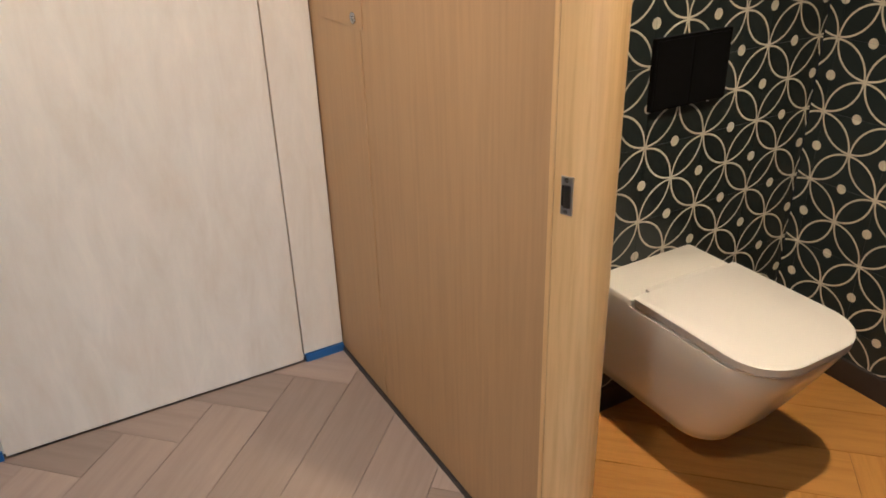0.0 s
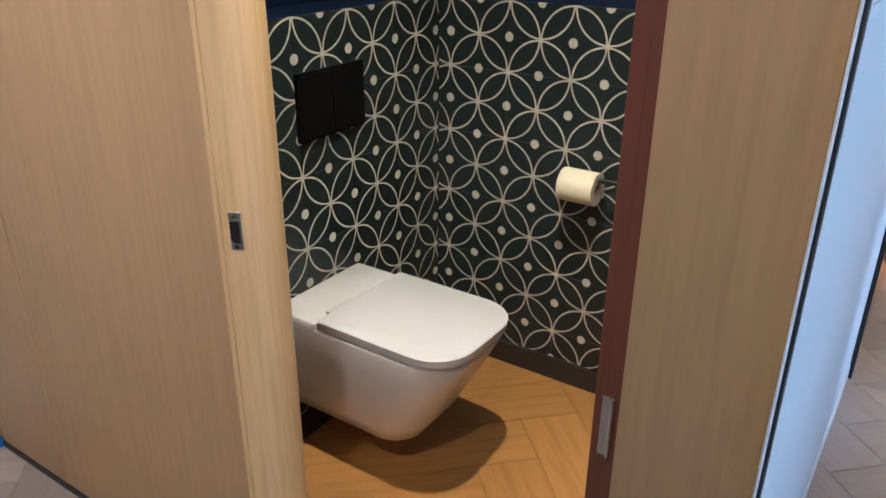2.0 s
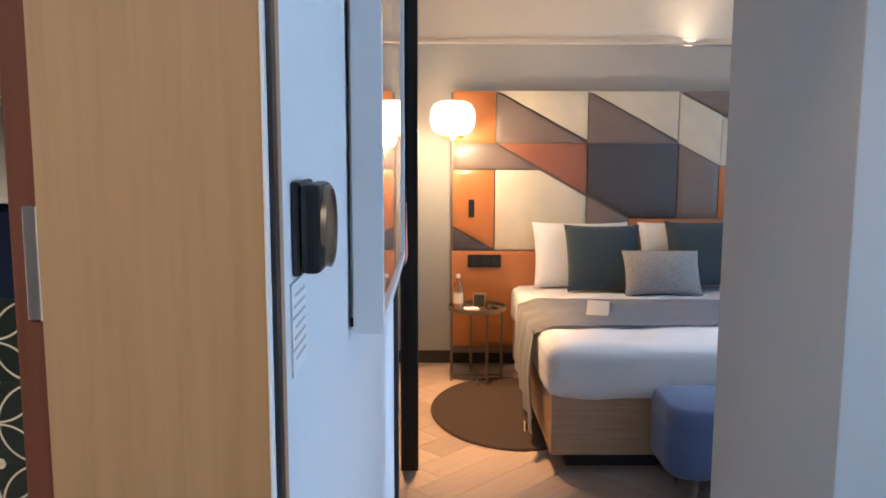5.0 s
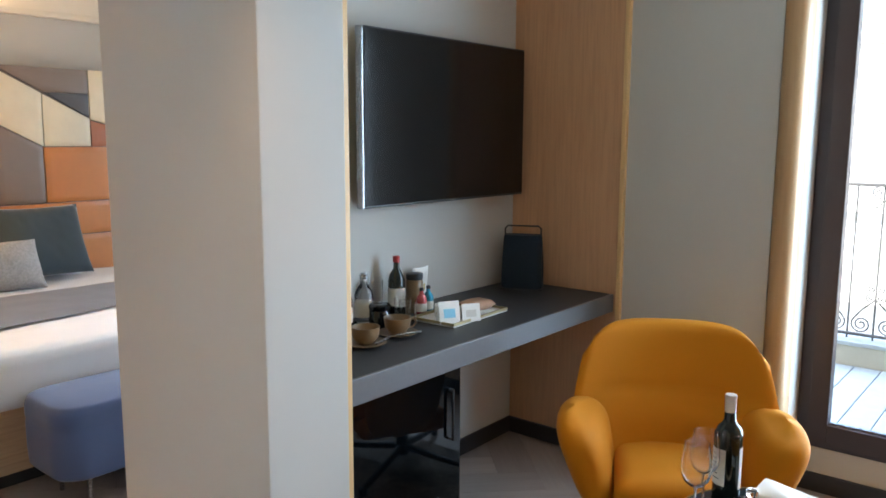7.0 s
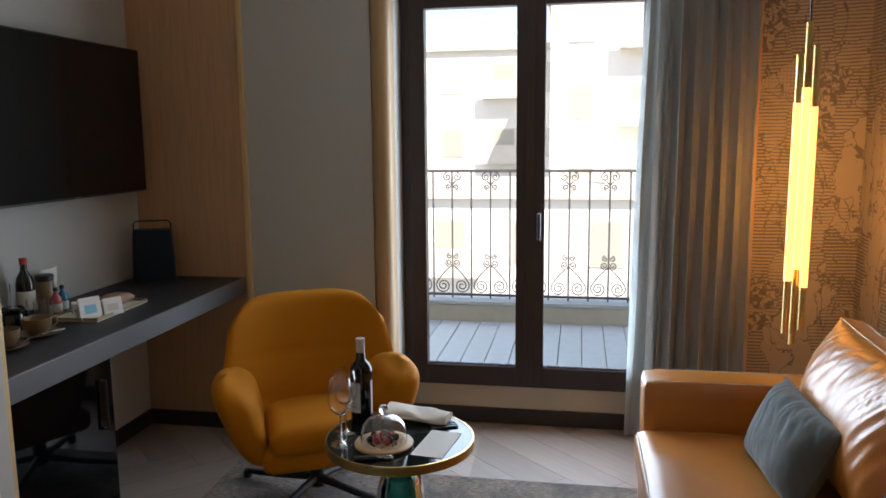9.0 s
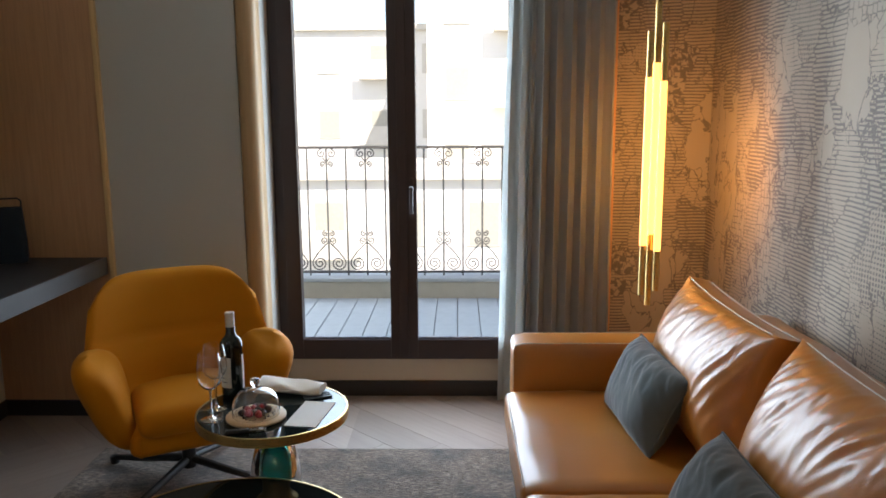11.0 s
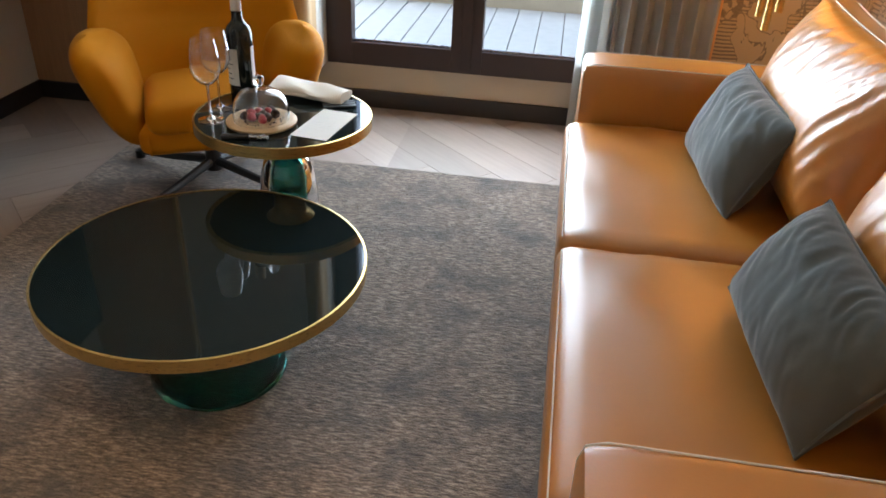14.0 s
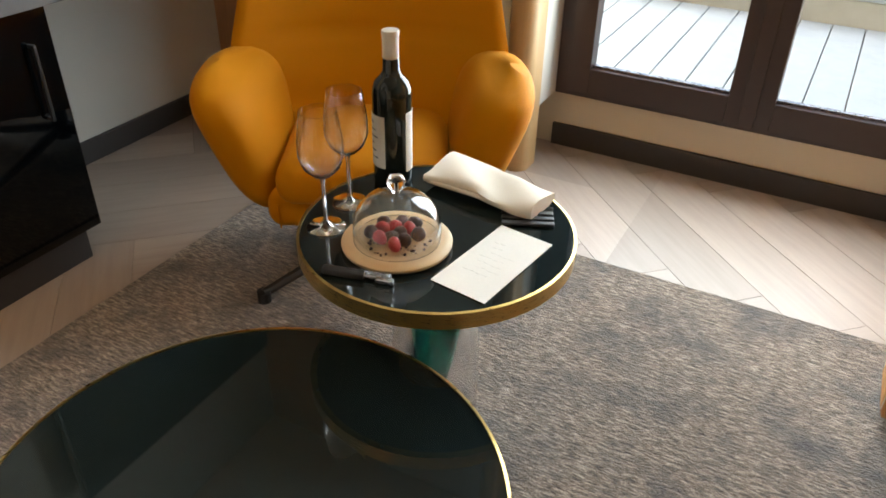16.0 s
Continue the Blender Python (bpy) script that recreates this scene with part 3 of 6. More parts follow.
solid("trim_oak_return", boxes((-0.721, -0.652, -0.146, 0.015, 0.006, H), bevel=0.0015), OAK, "flat oak veneer return beside the toilet room", "trim", kind="structure")
solid("trim_return_edge", boxes((-0.657, -0.648, 0.0155, 0.0182, 0.0, H), bevel=0.001), WHITE_WALL, "thin pale edge strip of the oak return", "trim", kind="structure")
# Solid black strip: the gap's shade is put into its colour.
solid("trim_return_gap", boxes((-0.673, -0.6575, 0.0155, 0.0215, 0.0, H)), BLACK_METAL, "black strip in place of the shaded gap beside the oak return", "trim", kind="structure")
wall("wall_corridor", (-3.62, -0.674, -0.09, 0.010, 0, H), material=WHITE_WALL, label="smooth white corridor wall facing the windows")
wall("wall_bedroom_south", (-5.7, -3.62, -0.15, 0.004, 0, 2.7), material=BEIGE_WALL, label="beige bedroom side wall")
bf = thing("black_door_frame", "slim black metal frame of the sliding bedroom door", "door frame")
part("jamb", boxes((-3.70, -3.62, 0.005, 0.060, 0, 2.30), bevel=0.003), BLACK_METAL, bf)
part("leaf_edge", boxes((-3.60, -2.45, 0.0105, 0.018, 0.0, 2.30), bevel=0.002), BLACK_GLASS, bf, "dark glass leaf pushed along the wall")
part("stile", boxes((-2.47, -2.42, 0.0105, 0.024, 0.0, 2.30), bevel=0.002), BLACK_METAL, bf)
solid("baseboard_corridor", boxes((-2.40, -0.68, 0.0105, 0.014, 0.0, 0.06)), WHITE_WALL, "white baseboard of the corridor wall", "baseboard", kind="structure")

# toilet room
wall("wall_wc_back", (-1.99, -0.79, -1.56, -1.42, 0, H), material=BLUE_PAINT, label="deep blue painted wall above the ledge")
wall("wall_wc_west", (-2.02, -1.886, -1.42, 0.0, 0, H), material=BLUE_PAINT, label="deep blue painted toilet room wall")
wall("wall_wc_north", (-1.886, -0.80, -0.14, -0.091, 0, H), material=BLUE_PAINT, label="deep blue painted toilet room wall")
wall("wall_wc_cistern", (-1.886, -0.797, -1.42, -1.256, 0, 1.160), material=BLUE_PAINT, label="low boxed-in cistern wall under a ledge")
solid("trim_wc_ledge", boxes((-1.886, -0.797, -1.42, -1.250, 1.160, 1.1665), bevel=0.001), BLUE_PAINT, "dark blue ledge over the cistern", "trim", kind="structure")
for nm, sp in (("baseboard_wc_back", (-1.86, -0.80, -1.246, -1.232, 0, 0.075)), ("baseboard_wc_west", (-1.876, -1.862, -1.246, -0.142, 0, 0.075))):
    solid(nm, boxes(sp, bevel=0.002), DARK_SKIRT, "dark baseboard below patterned tiles", "baseboard", kind="structure")

# wall between bedroom and living area with the television niche
wall("wall_tv", (-2.515, -2.398, 1.35, 3.42, 0, H), label="warm grey papered wall behind the television")
solid("wall_pillar", boxes((-2.515, -1.768, 1.049, 1.328, 0, H), bevel=0.004), GREY_WALL, "square warm grey papered wall end", "wall", kind="structure")
solid("trim_niche_edge", boxes((-2.398, -1.774, 1.3285, 1.350, 0, H), bevel=0.003), OAK_LIGHT, "slim light oak edge of the desk niche", "trim", kind="structure")
solid("trim_niche_end", boxes((-2.398, -1.818, 3.053, 3.10, 0, H), bevel=0.002), OAK_WARM, "warm oak end panel of the desk niche", "trim", kind="structure")
solid("trim_niche_post", boxes((-1.8175, -1.795, 3.040, 3.11, 0, H), bevel=0.004), OAK_LIGHT, "slim oak edge strip of the niche", "trim", kind="structure")
wall("wall_grey_panel", (-1.795, -1.165, 3.062, 3.42, 0, H), label="grey papered wall panel beside the balcony door")
pp = []
for i in range(11):
    a = math.pi * i / 10
    pp.append((-1.118 + 0.047 * math.cos(a), 3.075 - 0.040 * math.sin(a)))
solid("trim_window_post", prism([(-1.071, 3.14)] + pp + [(-1.165, 3.14)], H, "z"), OAK, "rounded light oak post beside the balcony door", "trim", kind="structure", smooth=35)
for nm, sp in (("baseboard_tv", (-2.3978, -2.383, 1.36, 3.052, 0, 0.079)), ("baseboard_niche_end", (-2.383, -1.82, 3.036, 3.0525, 0, 0.079)),
               ("baseboard_window", (-1.08, 0.60, 3.314, 3.3295, 0, 0.082)), ("baseboard_sofa", (1.108, 1.1245, -1.9, 3.39, 0, 0.08)),
               ("baseboard_bedroom", (-5.548, -5.535, 0.01, 4.0, 0, 0.09)), ("baseboard_panel", (-1.79, -1.165, 3.047, 3.0615, 0, 0.08)),
               ("baseboard_pillar_face", (-1.7675, -1.757, 1.049, 1.327, 0, 0.08)), ("baseboard_pillar_side", (-2.51, -1.768, 1.036, 1.0485, 0, 0.08))):
    solid(nm, boxes(sp, bevel=0.003), DARK_SKIRT, "dark painted baseboard along the wall", "baseboard", kind="structure")

# balcony wall
wall("wall_north", (-1.17, 1.3, 3.33, 3.46, 0, 0.212), (0.205, 0.60, 3.33, 3.46, 0.212, H), (-1.072, 0.205, 3.33, 3.46, 2.21, H),
     material=BEIGE_WALL, label="beige wall round the balcony door")
wall("wall_window_reveal", (-1.17, -1.072, 3.14, 3.46, 0.212, H), label="grey papered reveal beside the balcony door")
solid("wall_map_north", boxes((0.64, 1.125, 3.43, 3.5, 0, H)), MAP, "wallpaper like an engraved antique chart, beige and grey", "wall", kind="structure")
solid("wall_map_east", boxes((1.125, 1.25, -2.0, 3.5, 0, H)), MAP, "wallpaper like an engraved antique chart, beige and grey", "wall", kind="structure")
solid("trim_map_edge", boxes((0.598, 0.638, 3.385, 3.46, 0, H), bevel=0.004), OAK_WARM, "orange-brown wood strip beside the curtain", "trim", kind="structure")
wall("wall_bedroom_west", (-5.7, -5.55, -0.15, 4.1, 0, 2.7), material=GREY_WALL, label="grey papered wall behind the headboard")
wall("wall_bedroom_north", (-5.7, -4.95, 4.0, 4.1, 0, 2.7), (-3.05, -2.4, 4.0, 4.1, 0, 2.7), (-4.95, -4.45, 4.0, 4.1, 0, 2.7), (-3.55, -3.05, 4.0, 4.1, 0, 2.7), (-4.45, -3.55, 4.0, 4.1, 0, 0.3), (-4.45, -3.55, 4.0, 4.1, 2.3, 2.7), material=BEIGE_WALL, label="beige bedroom window wall")
wall("wall_bedroom_east", (-2.515, -2.40, 3.42, 4.1, 0, 2.7), material=GREY_WALL, label="grey bedroom wall")
solid("trim_cornice", boxes((-5.549, -5.49, 0.005, 4.0, 2.262, 2.278), (-5.549, -5.505, 0.005, 4.0, 2.278, 2.298), bevel=0.004), CREAM, "white cornice moulding above the headboard wall", "trim", kind="structure")
solid("trim_bulkhead", boxes((-5.549, -5.53, 0.005, 4.0, 2.298, 2.62)), CREAM, "cream band above the cornice", "trim", kind="structure")

# balcony door: two leaves in one dark frame
win = thing("window_1", "dark brown two-leaf balcony door with tall panes", "balcony door", kind="structure")
fy0, fy1 = 3.262, 3.345
part("window_frame", boxes((-1.071, -1.018, fy0 + 0.02, fy1, 0.212, 2.21), (0.152, 0.205, fy0 + 0.02, fy1, 0.212, 2.21), (-1.018, 0.152, fy0 + 0.02, fy1, 0.212, 0.238), (-1.018, 0.152, fy0 + 0.02, fy1, 2.16, 2.21), bevel=0.004), FRAME_DARK, win)
for (x0, x1, g0, g1) in ((-1.022, -0.431, -0.948, -0.497), (-0.427, 0.156, -0.359, 0.090)):
    leaf = part("leaf", boxes((x0, g0, fy0, fy1 - 0.02, 0.232, 2.165), (g1, x1, fy0, fy1 - 0.02, 0.232, 2.165), (g0, g1, fy0, fy1 - 0.02, 0.232, 0.322), (g0, g1, fy0, fy1 - 0.02, 2.095, 2.165), bevel=0.003), FRAME_DARK, win)
    pane = part("pane", boxes((g0 - 0.003, g1 + 0.003, 3.300, 3.306, 0.318, 2.099)), PANE, leaf)
    pane.visible_shadow = False
    part("bead", boxes((g0, g1, 3.285, 3.297, 0.3222, 0.330)), STEEL, leaf, "pale sealing bead")
part("cover_strip", boxes((-0.452, -0.405, fy0 - 0.009, fy0 - 0.001, 0.235, 2.16), bevel=0.003), FRAME_DARK, win)
hd = part("handle", boxes((-0.392, -0.372, fy0 - 0.012, fy0 - 0.0005, 1.02, 1.15), bevel=0.003), FRAME_DARK, win, "dark lever handle")
part("lever", boxes((-0.390, -0.374, fy0 - 0.05, fy0 - 0.034, 0.98, 1.11), (-0.388, -0.376, fy0 - 0.036, fy0 - 0.010, 1.085, 1.105), bevel=0.003), FRAME_DARK, hd)


def wavy(x0, x1, y, z0, z1, amp, waves, lean=0.0, seed=0, n=150):
    """A hung cloth with pleats that open a little towards the floor."""
    bm = bmesh.new()
    rows = []
    for j in range(15):
        f = j / 14
        row = []
        for i in range(n + 1):
            u = i / n
            a = amp * (0.75 + 0.5 * (1 - f))
            ph = 2 * math.pi * waves * u + 0.6 * noise.noise(Vector((u * 5, f * 1.2, seed)))
            xx = x0 + (x1 - x0) * u + 0.012 * math.sin(ph * 2) - lean * (1 - f) * (1 - u)
            yy = y + a * math.sin(ph) + 0.012 * noise.noise(Vector((u * 9, f * 2.5, seed + 4)))
            row.append(bm.verts.new((xx, yy, z0 + (z1 - z0) * f)))
        rows.append(row)
    for a, b in zip(rows, rows[1:]):
        for i in range(n):
            bm.faces.new((a[i], a[i + 1], b[i + 1], b[i]))
    r = bmesh.ops.solidify(bm, geom=list(bm.faces), thickness=0.003)
    return bm


curt = thing("curtain", "heavy taupe pleated curtain with a pale lining edge", "curtain")
part("drape", wavy(0.205, 0.592, 3.205, 0.012, 2.46, 0.032, 6.0, 0.02, 1, 220), CURTAIN, curt, "", 70)
part("lining", wavy(0.10, 0.225, 3.225, 0.010, 2.46, 0.020, 1.6, 0.055, 2, 60), SHEER, curt, "pale blue-grey lining", 70)
part("track", boxes((-1.05, 0.59, 3.18, 3.235, 2.46, 2.499)), WHITE_PLASTIC, curt)

# ---------------------------------------------------------------- balcony and distance
solid("balcony_floor", boxes((-4.0, 3.0, 3.46, 5.06, -0.1, 0.086)), JOINT, "dark bed below pale balcony boards", "balcony floor", kind="structure")
solid("wall_balcony_kerb", boxes((-4.0, 3.0, 5.06, 5.30, -0.6, 0.235), bevel=0.008), KERB, "ochre rendered balcony kerb", "wall", kind="structure")
solid("trim_balcony_coping", boxes((-4.0, 3.0, 5.05, 5.34, 0.235, 0.262), bevel=0.006), DECK, "pale stone coping on the balcony kerb", "trim", kind="structure")


def scroll(cx, cz, r0, turns, flip, y, start=0.0):
    pts = []
    n = int(22 * turns)
    for i in range(n + 1):
        f = i / n
        a = start + flip * 2 * math.pi * turns * f
        r = r0 * (1 - 0.82 * f)
        pts.append((cx + r * math.cos(a), y, cz + r * math.sin(a)))
    return pts


rail = thing("balcony_railing", "wrought-iron balcony railing with scrolls, weathered", "railing")
RY = 5.16
part("top_rail", boxes((-3.9, 2.9, RY - 0.02, RY + 0.02, 1.215, 1.235), bevel=0.003), IRON, rail)
part("bottom_rail", boxes((-3.9, 2.9, RY - 0.014, RY + 0.014, 0.282, 0.298), bevel=0.002), IRON, rail)
bar = mesh_from(rod([(0, 0, 0.262), (0, 0, 0.6), (0, 0, 1.22)], 0.0070, 6), "baluster", IRON)
for i in range(-14, 15):
    o = new("baluster", bar)
    o.parent = rail
    o.location = (-0.2605 + i * 0.1445, RY, 0)


def ironwork(name, curves):
    """One scroll ornament of bent rods, in one mesh."""
    bm = bmesh.new()
    for pts in curves:
        t = rod(pts, 0.0051, 5)
        me = bpy.data.meshes.new("bent_rod")
        t.to_mesh(me)
        t.free()
        bm.from_mesh(me)
        bpy.data.meshes.remove(me)
    return mesh_from(bm, name, IRON)


lower, upper = [], []
for sd in (1, -1):
    lower += [scroll(sd * 0.071, 0.356, 0.056, 2.0, -sd, 0, radians(30 if sd > 0 else 150)), [(sd * 0.004, 0, 0.517), (sd * 0.075, 0, 0.445), (sd * 0.119, 0, 0.384)],
              scroll(sd * 0.030, 0.530, 0.027, 1.4, sd, 0, -math.pi / 2), scroll(sd * 0.025, 0.582, 0.022, 1.3, -sd, 0, math.pi / 2)]
    upper += [scroll(sd * 0.036, 1.180, 0.032, 1.4, -sd, 0, math.pi / 2), scroll(sd * 0.026, 1.105, 0.022, 1.3, sd, 0, -math.pi / 2), [(sd * 0.004, 0, 1.122), (sd * 0.026, 0, 1.150)]]
for name, me in (("scroll", ironwork("scroll", lower)), ("upper_scroll", ironwork("upper_scroll", upper))):
    for i in range(-7, 7):
        o = new(name, me)
        o.parent = rail
        o.location = (-0.2605 + i * 0.289, RY, 0)

solid("ground", boxes((-400, 400, 3.0, 800, -12.2, -12.0)), GROUND, "sunlit pale street surface far below", "ground", kind="structure")


def building(name, x, y, w, d, z0, z1, rows, cols, label, shutters=True, seed=0):
    rnd = random.Random(seed)
    b = thing(name, label, "building", pose(x, y, 0))
    part("wall", boxes((-w / 2, w / 2, 0, d, z0, z1)), FACADE, b)
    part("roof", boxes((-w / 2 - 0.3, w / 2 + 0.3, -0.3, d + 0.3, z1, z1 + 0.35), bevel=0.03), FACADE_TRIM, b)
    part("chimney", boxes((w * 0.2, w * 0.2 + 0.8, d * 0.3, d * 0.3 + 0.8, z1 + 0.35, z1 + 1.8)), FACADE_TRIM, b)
    ww, fh = w / cols, (z1 - z0) / rows
    for r in range(rows):
        for c in range(cols):
            wx, wz = -w / 2 + ww * (c + 0.5), z0 + fh * (r + 0.35)
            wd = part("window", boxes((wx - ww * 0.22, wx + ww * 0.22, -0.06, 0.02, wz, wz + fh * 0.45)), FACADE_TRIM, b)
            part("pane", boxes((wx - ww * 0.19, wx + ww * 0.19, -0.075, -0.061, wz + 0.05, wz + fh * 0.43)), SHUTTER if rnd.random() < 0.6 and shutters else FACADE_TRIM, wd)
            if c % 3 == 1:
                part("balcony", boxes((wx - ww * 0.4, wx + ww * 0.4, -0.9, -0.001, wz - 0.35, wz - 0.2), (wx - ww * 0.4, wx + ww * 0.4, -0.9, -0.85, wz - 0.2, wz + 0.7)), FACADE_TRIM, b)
    return b


building("apartment_building", 6.5, 34, 16, 10, -12, 7.5, 6, 6, "sun-bleached white apartment building with balconies and shutters", True, 3)
building("low_building", -2.0, 27, 14, 8, -12, -0.8, 3, 5, "low pale building with closed roller shutters", True, 5)
building("corner_building", -9, 44, 18, 10, -12, 6.2, 5, 6, "pale rendered town building far across the street", True, 8)


def tree(x, y, zb, zt, seed):
    rnd = random.Random(seed)
    t = thing("tree", "leafy street tree in front of pale houses", "tree", pose(x, y, 0))
    bm = rod([(0, 0, zb), (0.1, 0, zb + (zt - zb) * 0.4), (0, 0.05, zt - 0.8)], 0.22, 8, 0.08)
    part("trunk", bm, FACADE_TRIM, t)
    bm = bmesh.new()
    for _ in range(420):
        a, u = rnd.uniform(0, 2 * math.pi), rnd.uniform(-1, 1)
        r = rnd.uniform(0.6, 1.0) * (1 + 0.3 * noise.noise(Vector((math.cos(a) * 2, math.sin(a) * 2, u * 2 + seed))))
        c = Vector((1.7 * r * math.sqrt(1 - u * u) * math.cos(a), 1.7 * r * math.sqrt(1 - u * u) * math.sin(a), zt - 1.6 + 1.5 * r * u))
        e = Euler((rnd.uniform(0, 6), rnd.uniform(0, 6), rnd.uniform(0, 6))).to_matrix()
        s = rnd.uniform(0.12, 0.3)
        vs = [bm.verts.new(c + e @ Vector(p) * s) for p in ((-1, 0, 0), (0, -0.5, 0.1), (1, 0, 0), (0, 0.5, 0.1))]
        bm.faces.new(vs)
    part("crown", bm, LEAF, t)


tree(-4.2, 30, -12, -0.6, 1)
tree(4.6, 31, -12, -1.4, 2)

# ---------------------------------------------------------------- living area: furniture
def sofa():
    s = thing("sofa", "tan leather two-seat sofa with loose back cushions and contrast seams", "sofa")
    xb = 1.09
    part("base", pad(0.085, xb, 0.53, 2.49, 0.03, 0.27, 0.03, 8, 0.0), TAN, s, "", 60)
    for y0, y1 in ((0.505, 0.686), (2.332, 2.508)):
        arm = part("armrest", pad(0.058, xb, y0, y1, 0.02, 0.580, 0.026, 12, 0.003, 0.004, y0), TAN, s, "", 60)
        for yy in (y0 + 0.014, y1 - 0.014):
            part("seam", rod([(0.0615, yy, 0.05), (0.0600, yy, 0.545), (0.068, yy, 0.571), (0.095, yy, 0.5805), (1.0, yy, 0.5815)], 0.0018, 6), LABEL, arm, "pale contrast stitching")
    part("backrest", pad(0.84, xb, 0.60, 2.42, 0.10, 0.69, 0.05, 12, 0.01, 0.008, 3), TAN, s, "", 60)
    for k, (y0, y1) in enumerate(((0.690, 1.510), (1.515, 2.330))):
        seat = part("seat_cushion", pad(0.024, 0.86, y0, y1, 0.262, 0.404, 0.034, 18, 0.016, 0.007, k), TAN, s, "", 60)
        part("seam", rod([(0.034, y0 + 0.03, 0.394), (0.033, (y0 + y1) / 2, 0.3985), (0.034, y1 - 0.03, 0.394)], 0.0018, 6), LABEL, seat, "pale contrast stitching")
        w, h, rim = 0.80, 0.465, 0.075
        c = part("back_cushion", pillow(w, h, 0.315, 140, 64, 0.0135, k + 2, 4.5, 0.62, rim, 0.06, 2.1), TAN, s, "plump creased leather back cushion", 70)
        c.matrix_basis = Matrix.Translation((0.690 if k else 0.712, (y0 + y1) / 2 - (0.045 if k else 0.055), 0.625 + (0.0 if k else 0.010))) @ Euler((0, radians(12 if k else 19), 0)).to_matrix().to_4x4() @ pose(0, 0, 0, 0, 0, 90)
        for sd in (1, -1):
            part("seam", rod([(w / 2 * (i / 12 - 1), sd * (rim / 2 + 0.0015), h / 2 * (1 - 0.06 * (1 - (i / 12 - 1) ** 2)) + 0.0008) for i in range(1, 24)], 0.0018, 6), LABEL, c, "pale contrast stitching")
    for y in (0.56, 2.45):
        for x in (0.14, 1.0):
            part("leg", boxes((x - 0.02, x + 0.02, y - 0.02, y + 0.02, 0.0, 0.031)), BLACK_METAL, s)
    return s


sofa()


def scatter_cushion(name, m, w, h, t, material, label, seed):
    o = solid(name, pillow(w, h, t, 72, 50, 0.013, seed, 3.2, 0.6), material, label, "cushion", "scatter cushions on the sofa", m=m, smooth=70)
    ring = []
    for i in range(81):
        a = 2 * math.pi * i / 80
        c, s_ = math.cos(a), math.sin(a)
        k = 1 / max(abs(c), abs(s_))
        u, v = c * k, s_ * k
        ring.append((u * w / 2 * (1 - 0.055 * (1 - v * v) * abs(u) ** 3), 0, v * h / 2 * (1 - 0.055 * (1 - u * u) * abs(v) ** 3)))
    part("piping", rod(ring, 0.004, 6), material, o)
    return o


def leaning(c, u, v):
    """A cushion's place from its middle, the run of its upper edge and its rise."""
    u = Vector(u).normalized()
    v = Vector(v)
    v = (v - u * v.dot(u)).normalized()
    n = v.cross(u)
    return Matrix.Translation(c) @ Matrix((u, n, v)).transposed().to_4x4()


scatter_cushion("scatter_cushion", leaning((0.464, 1.918, 0.542), (0.05, -0.457, -0.02), (0.112, 0.03, 0.237)), 0.45, 0.28, 0.15, SLATE, "slate grey fabric cushion leaning on the far back cushion", 3)
scatter_cushion("scatter_cushion", leaning((0.462, 1.092, 0.540), (0.036, -0.42, -0.026), (0.125, 0.006, 0.200)), 0.45, 0.255, 0.17, SLATE, "slate grey fabric cushion leaning on the near back cushion", 5)

# rug with a soft pile edge
bm = boxes((-1.715, 0.62, -0.35, 2.645, 0.0005, 0.011), bevel=0.003)
solid("rug", bm, RUG, "grey-brown woven rug with mottled streaks", "rug")


def bell_table(name, m, r, h, label, foot_r):
    """A round black glass top with a brass rim and neck on a bell of green glass."""
    t = thing(name, label, "table", m)
    z = h - 0.03
    part("top", lathe([(0.001, h - 0.010), (r - 0.006, h - 0.010), (r - 0.004, h - 0.002), (r - 0.006, h - 0.001), (0.001, h - 0.001)], 96, False), TABLE_GLASS, t, "glossy black glass top")
    part("rim", lathe([(r - 0.012, z), (r, z + 0.001), (r, h), (r - 0.005, h + 0.001), (r - 0.0055, h - 0.011), (r - 0.012, h - 0.011), (r - 0.012, z)], 96, False), BRASS, t, "brushed brass rim", 30)
    part("underside", lathe([(0.002, h - 0.0125), (r - 0.0125, h - 0.0125), (r - 0.0125, z + 0.006), (0.002, z + 0.006)], 64, False), BLACK_METAL, t, "black underside", 30)
    neck = min(0.05, r * 0.17)
    part("neck", lathe([(neck * 1.7, z + 0.003), (neck * 1.25, z - 0.012), (neck * 1.08, z - 0.03), (neck * 1.1, z - 0.080 * h / 0.49)], 40), BRASS, t, "brass neck", 40)
    k = h / 0.49
    zt = z - 0.075 * k
    prof = [(foot_r * 0.985, 0.004), (foot_r, 0.016)] + [(foot_r * f, zt - d * k) for f, d in ((1.0, 0.22), (0.985, 0.165), (0.95, 0.115), (0.88, 0.070), (0.76, 0.034), (0.60, 0.012), (0.44, 0.002))] + [(neck, zt)]
    inner = [(max(0.004, p[0] - 0.007), max(0.006, p[1] - 0.006)) for p in reversed(prof)]
    part("bell", lathe(prof + inner + [prof[0]], 64, False), TEAL_GLASS, t, "hollow teal green glass bell", 60)
    return t


bell_table("coffee_table", pose(-0.784, 1.346, 0.011), 0.376, 0.3225, "large round coffee table, black glass on green glass bell", 0.168)
bell_table("side_table", pose(-0.7645, 1.866, 0.011), 0.246, 0.4935, "small round side table, black glass on green glass bell", 0.087)


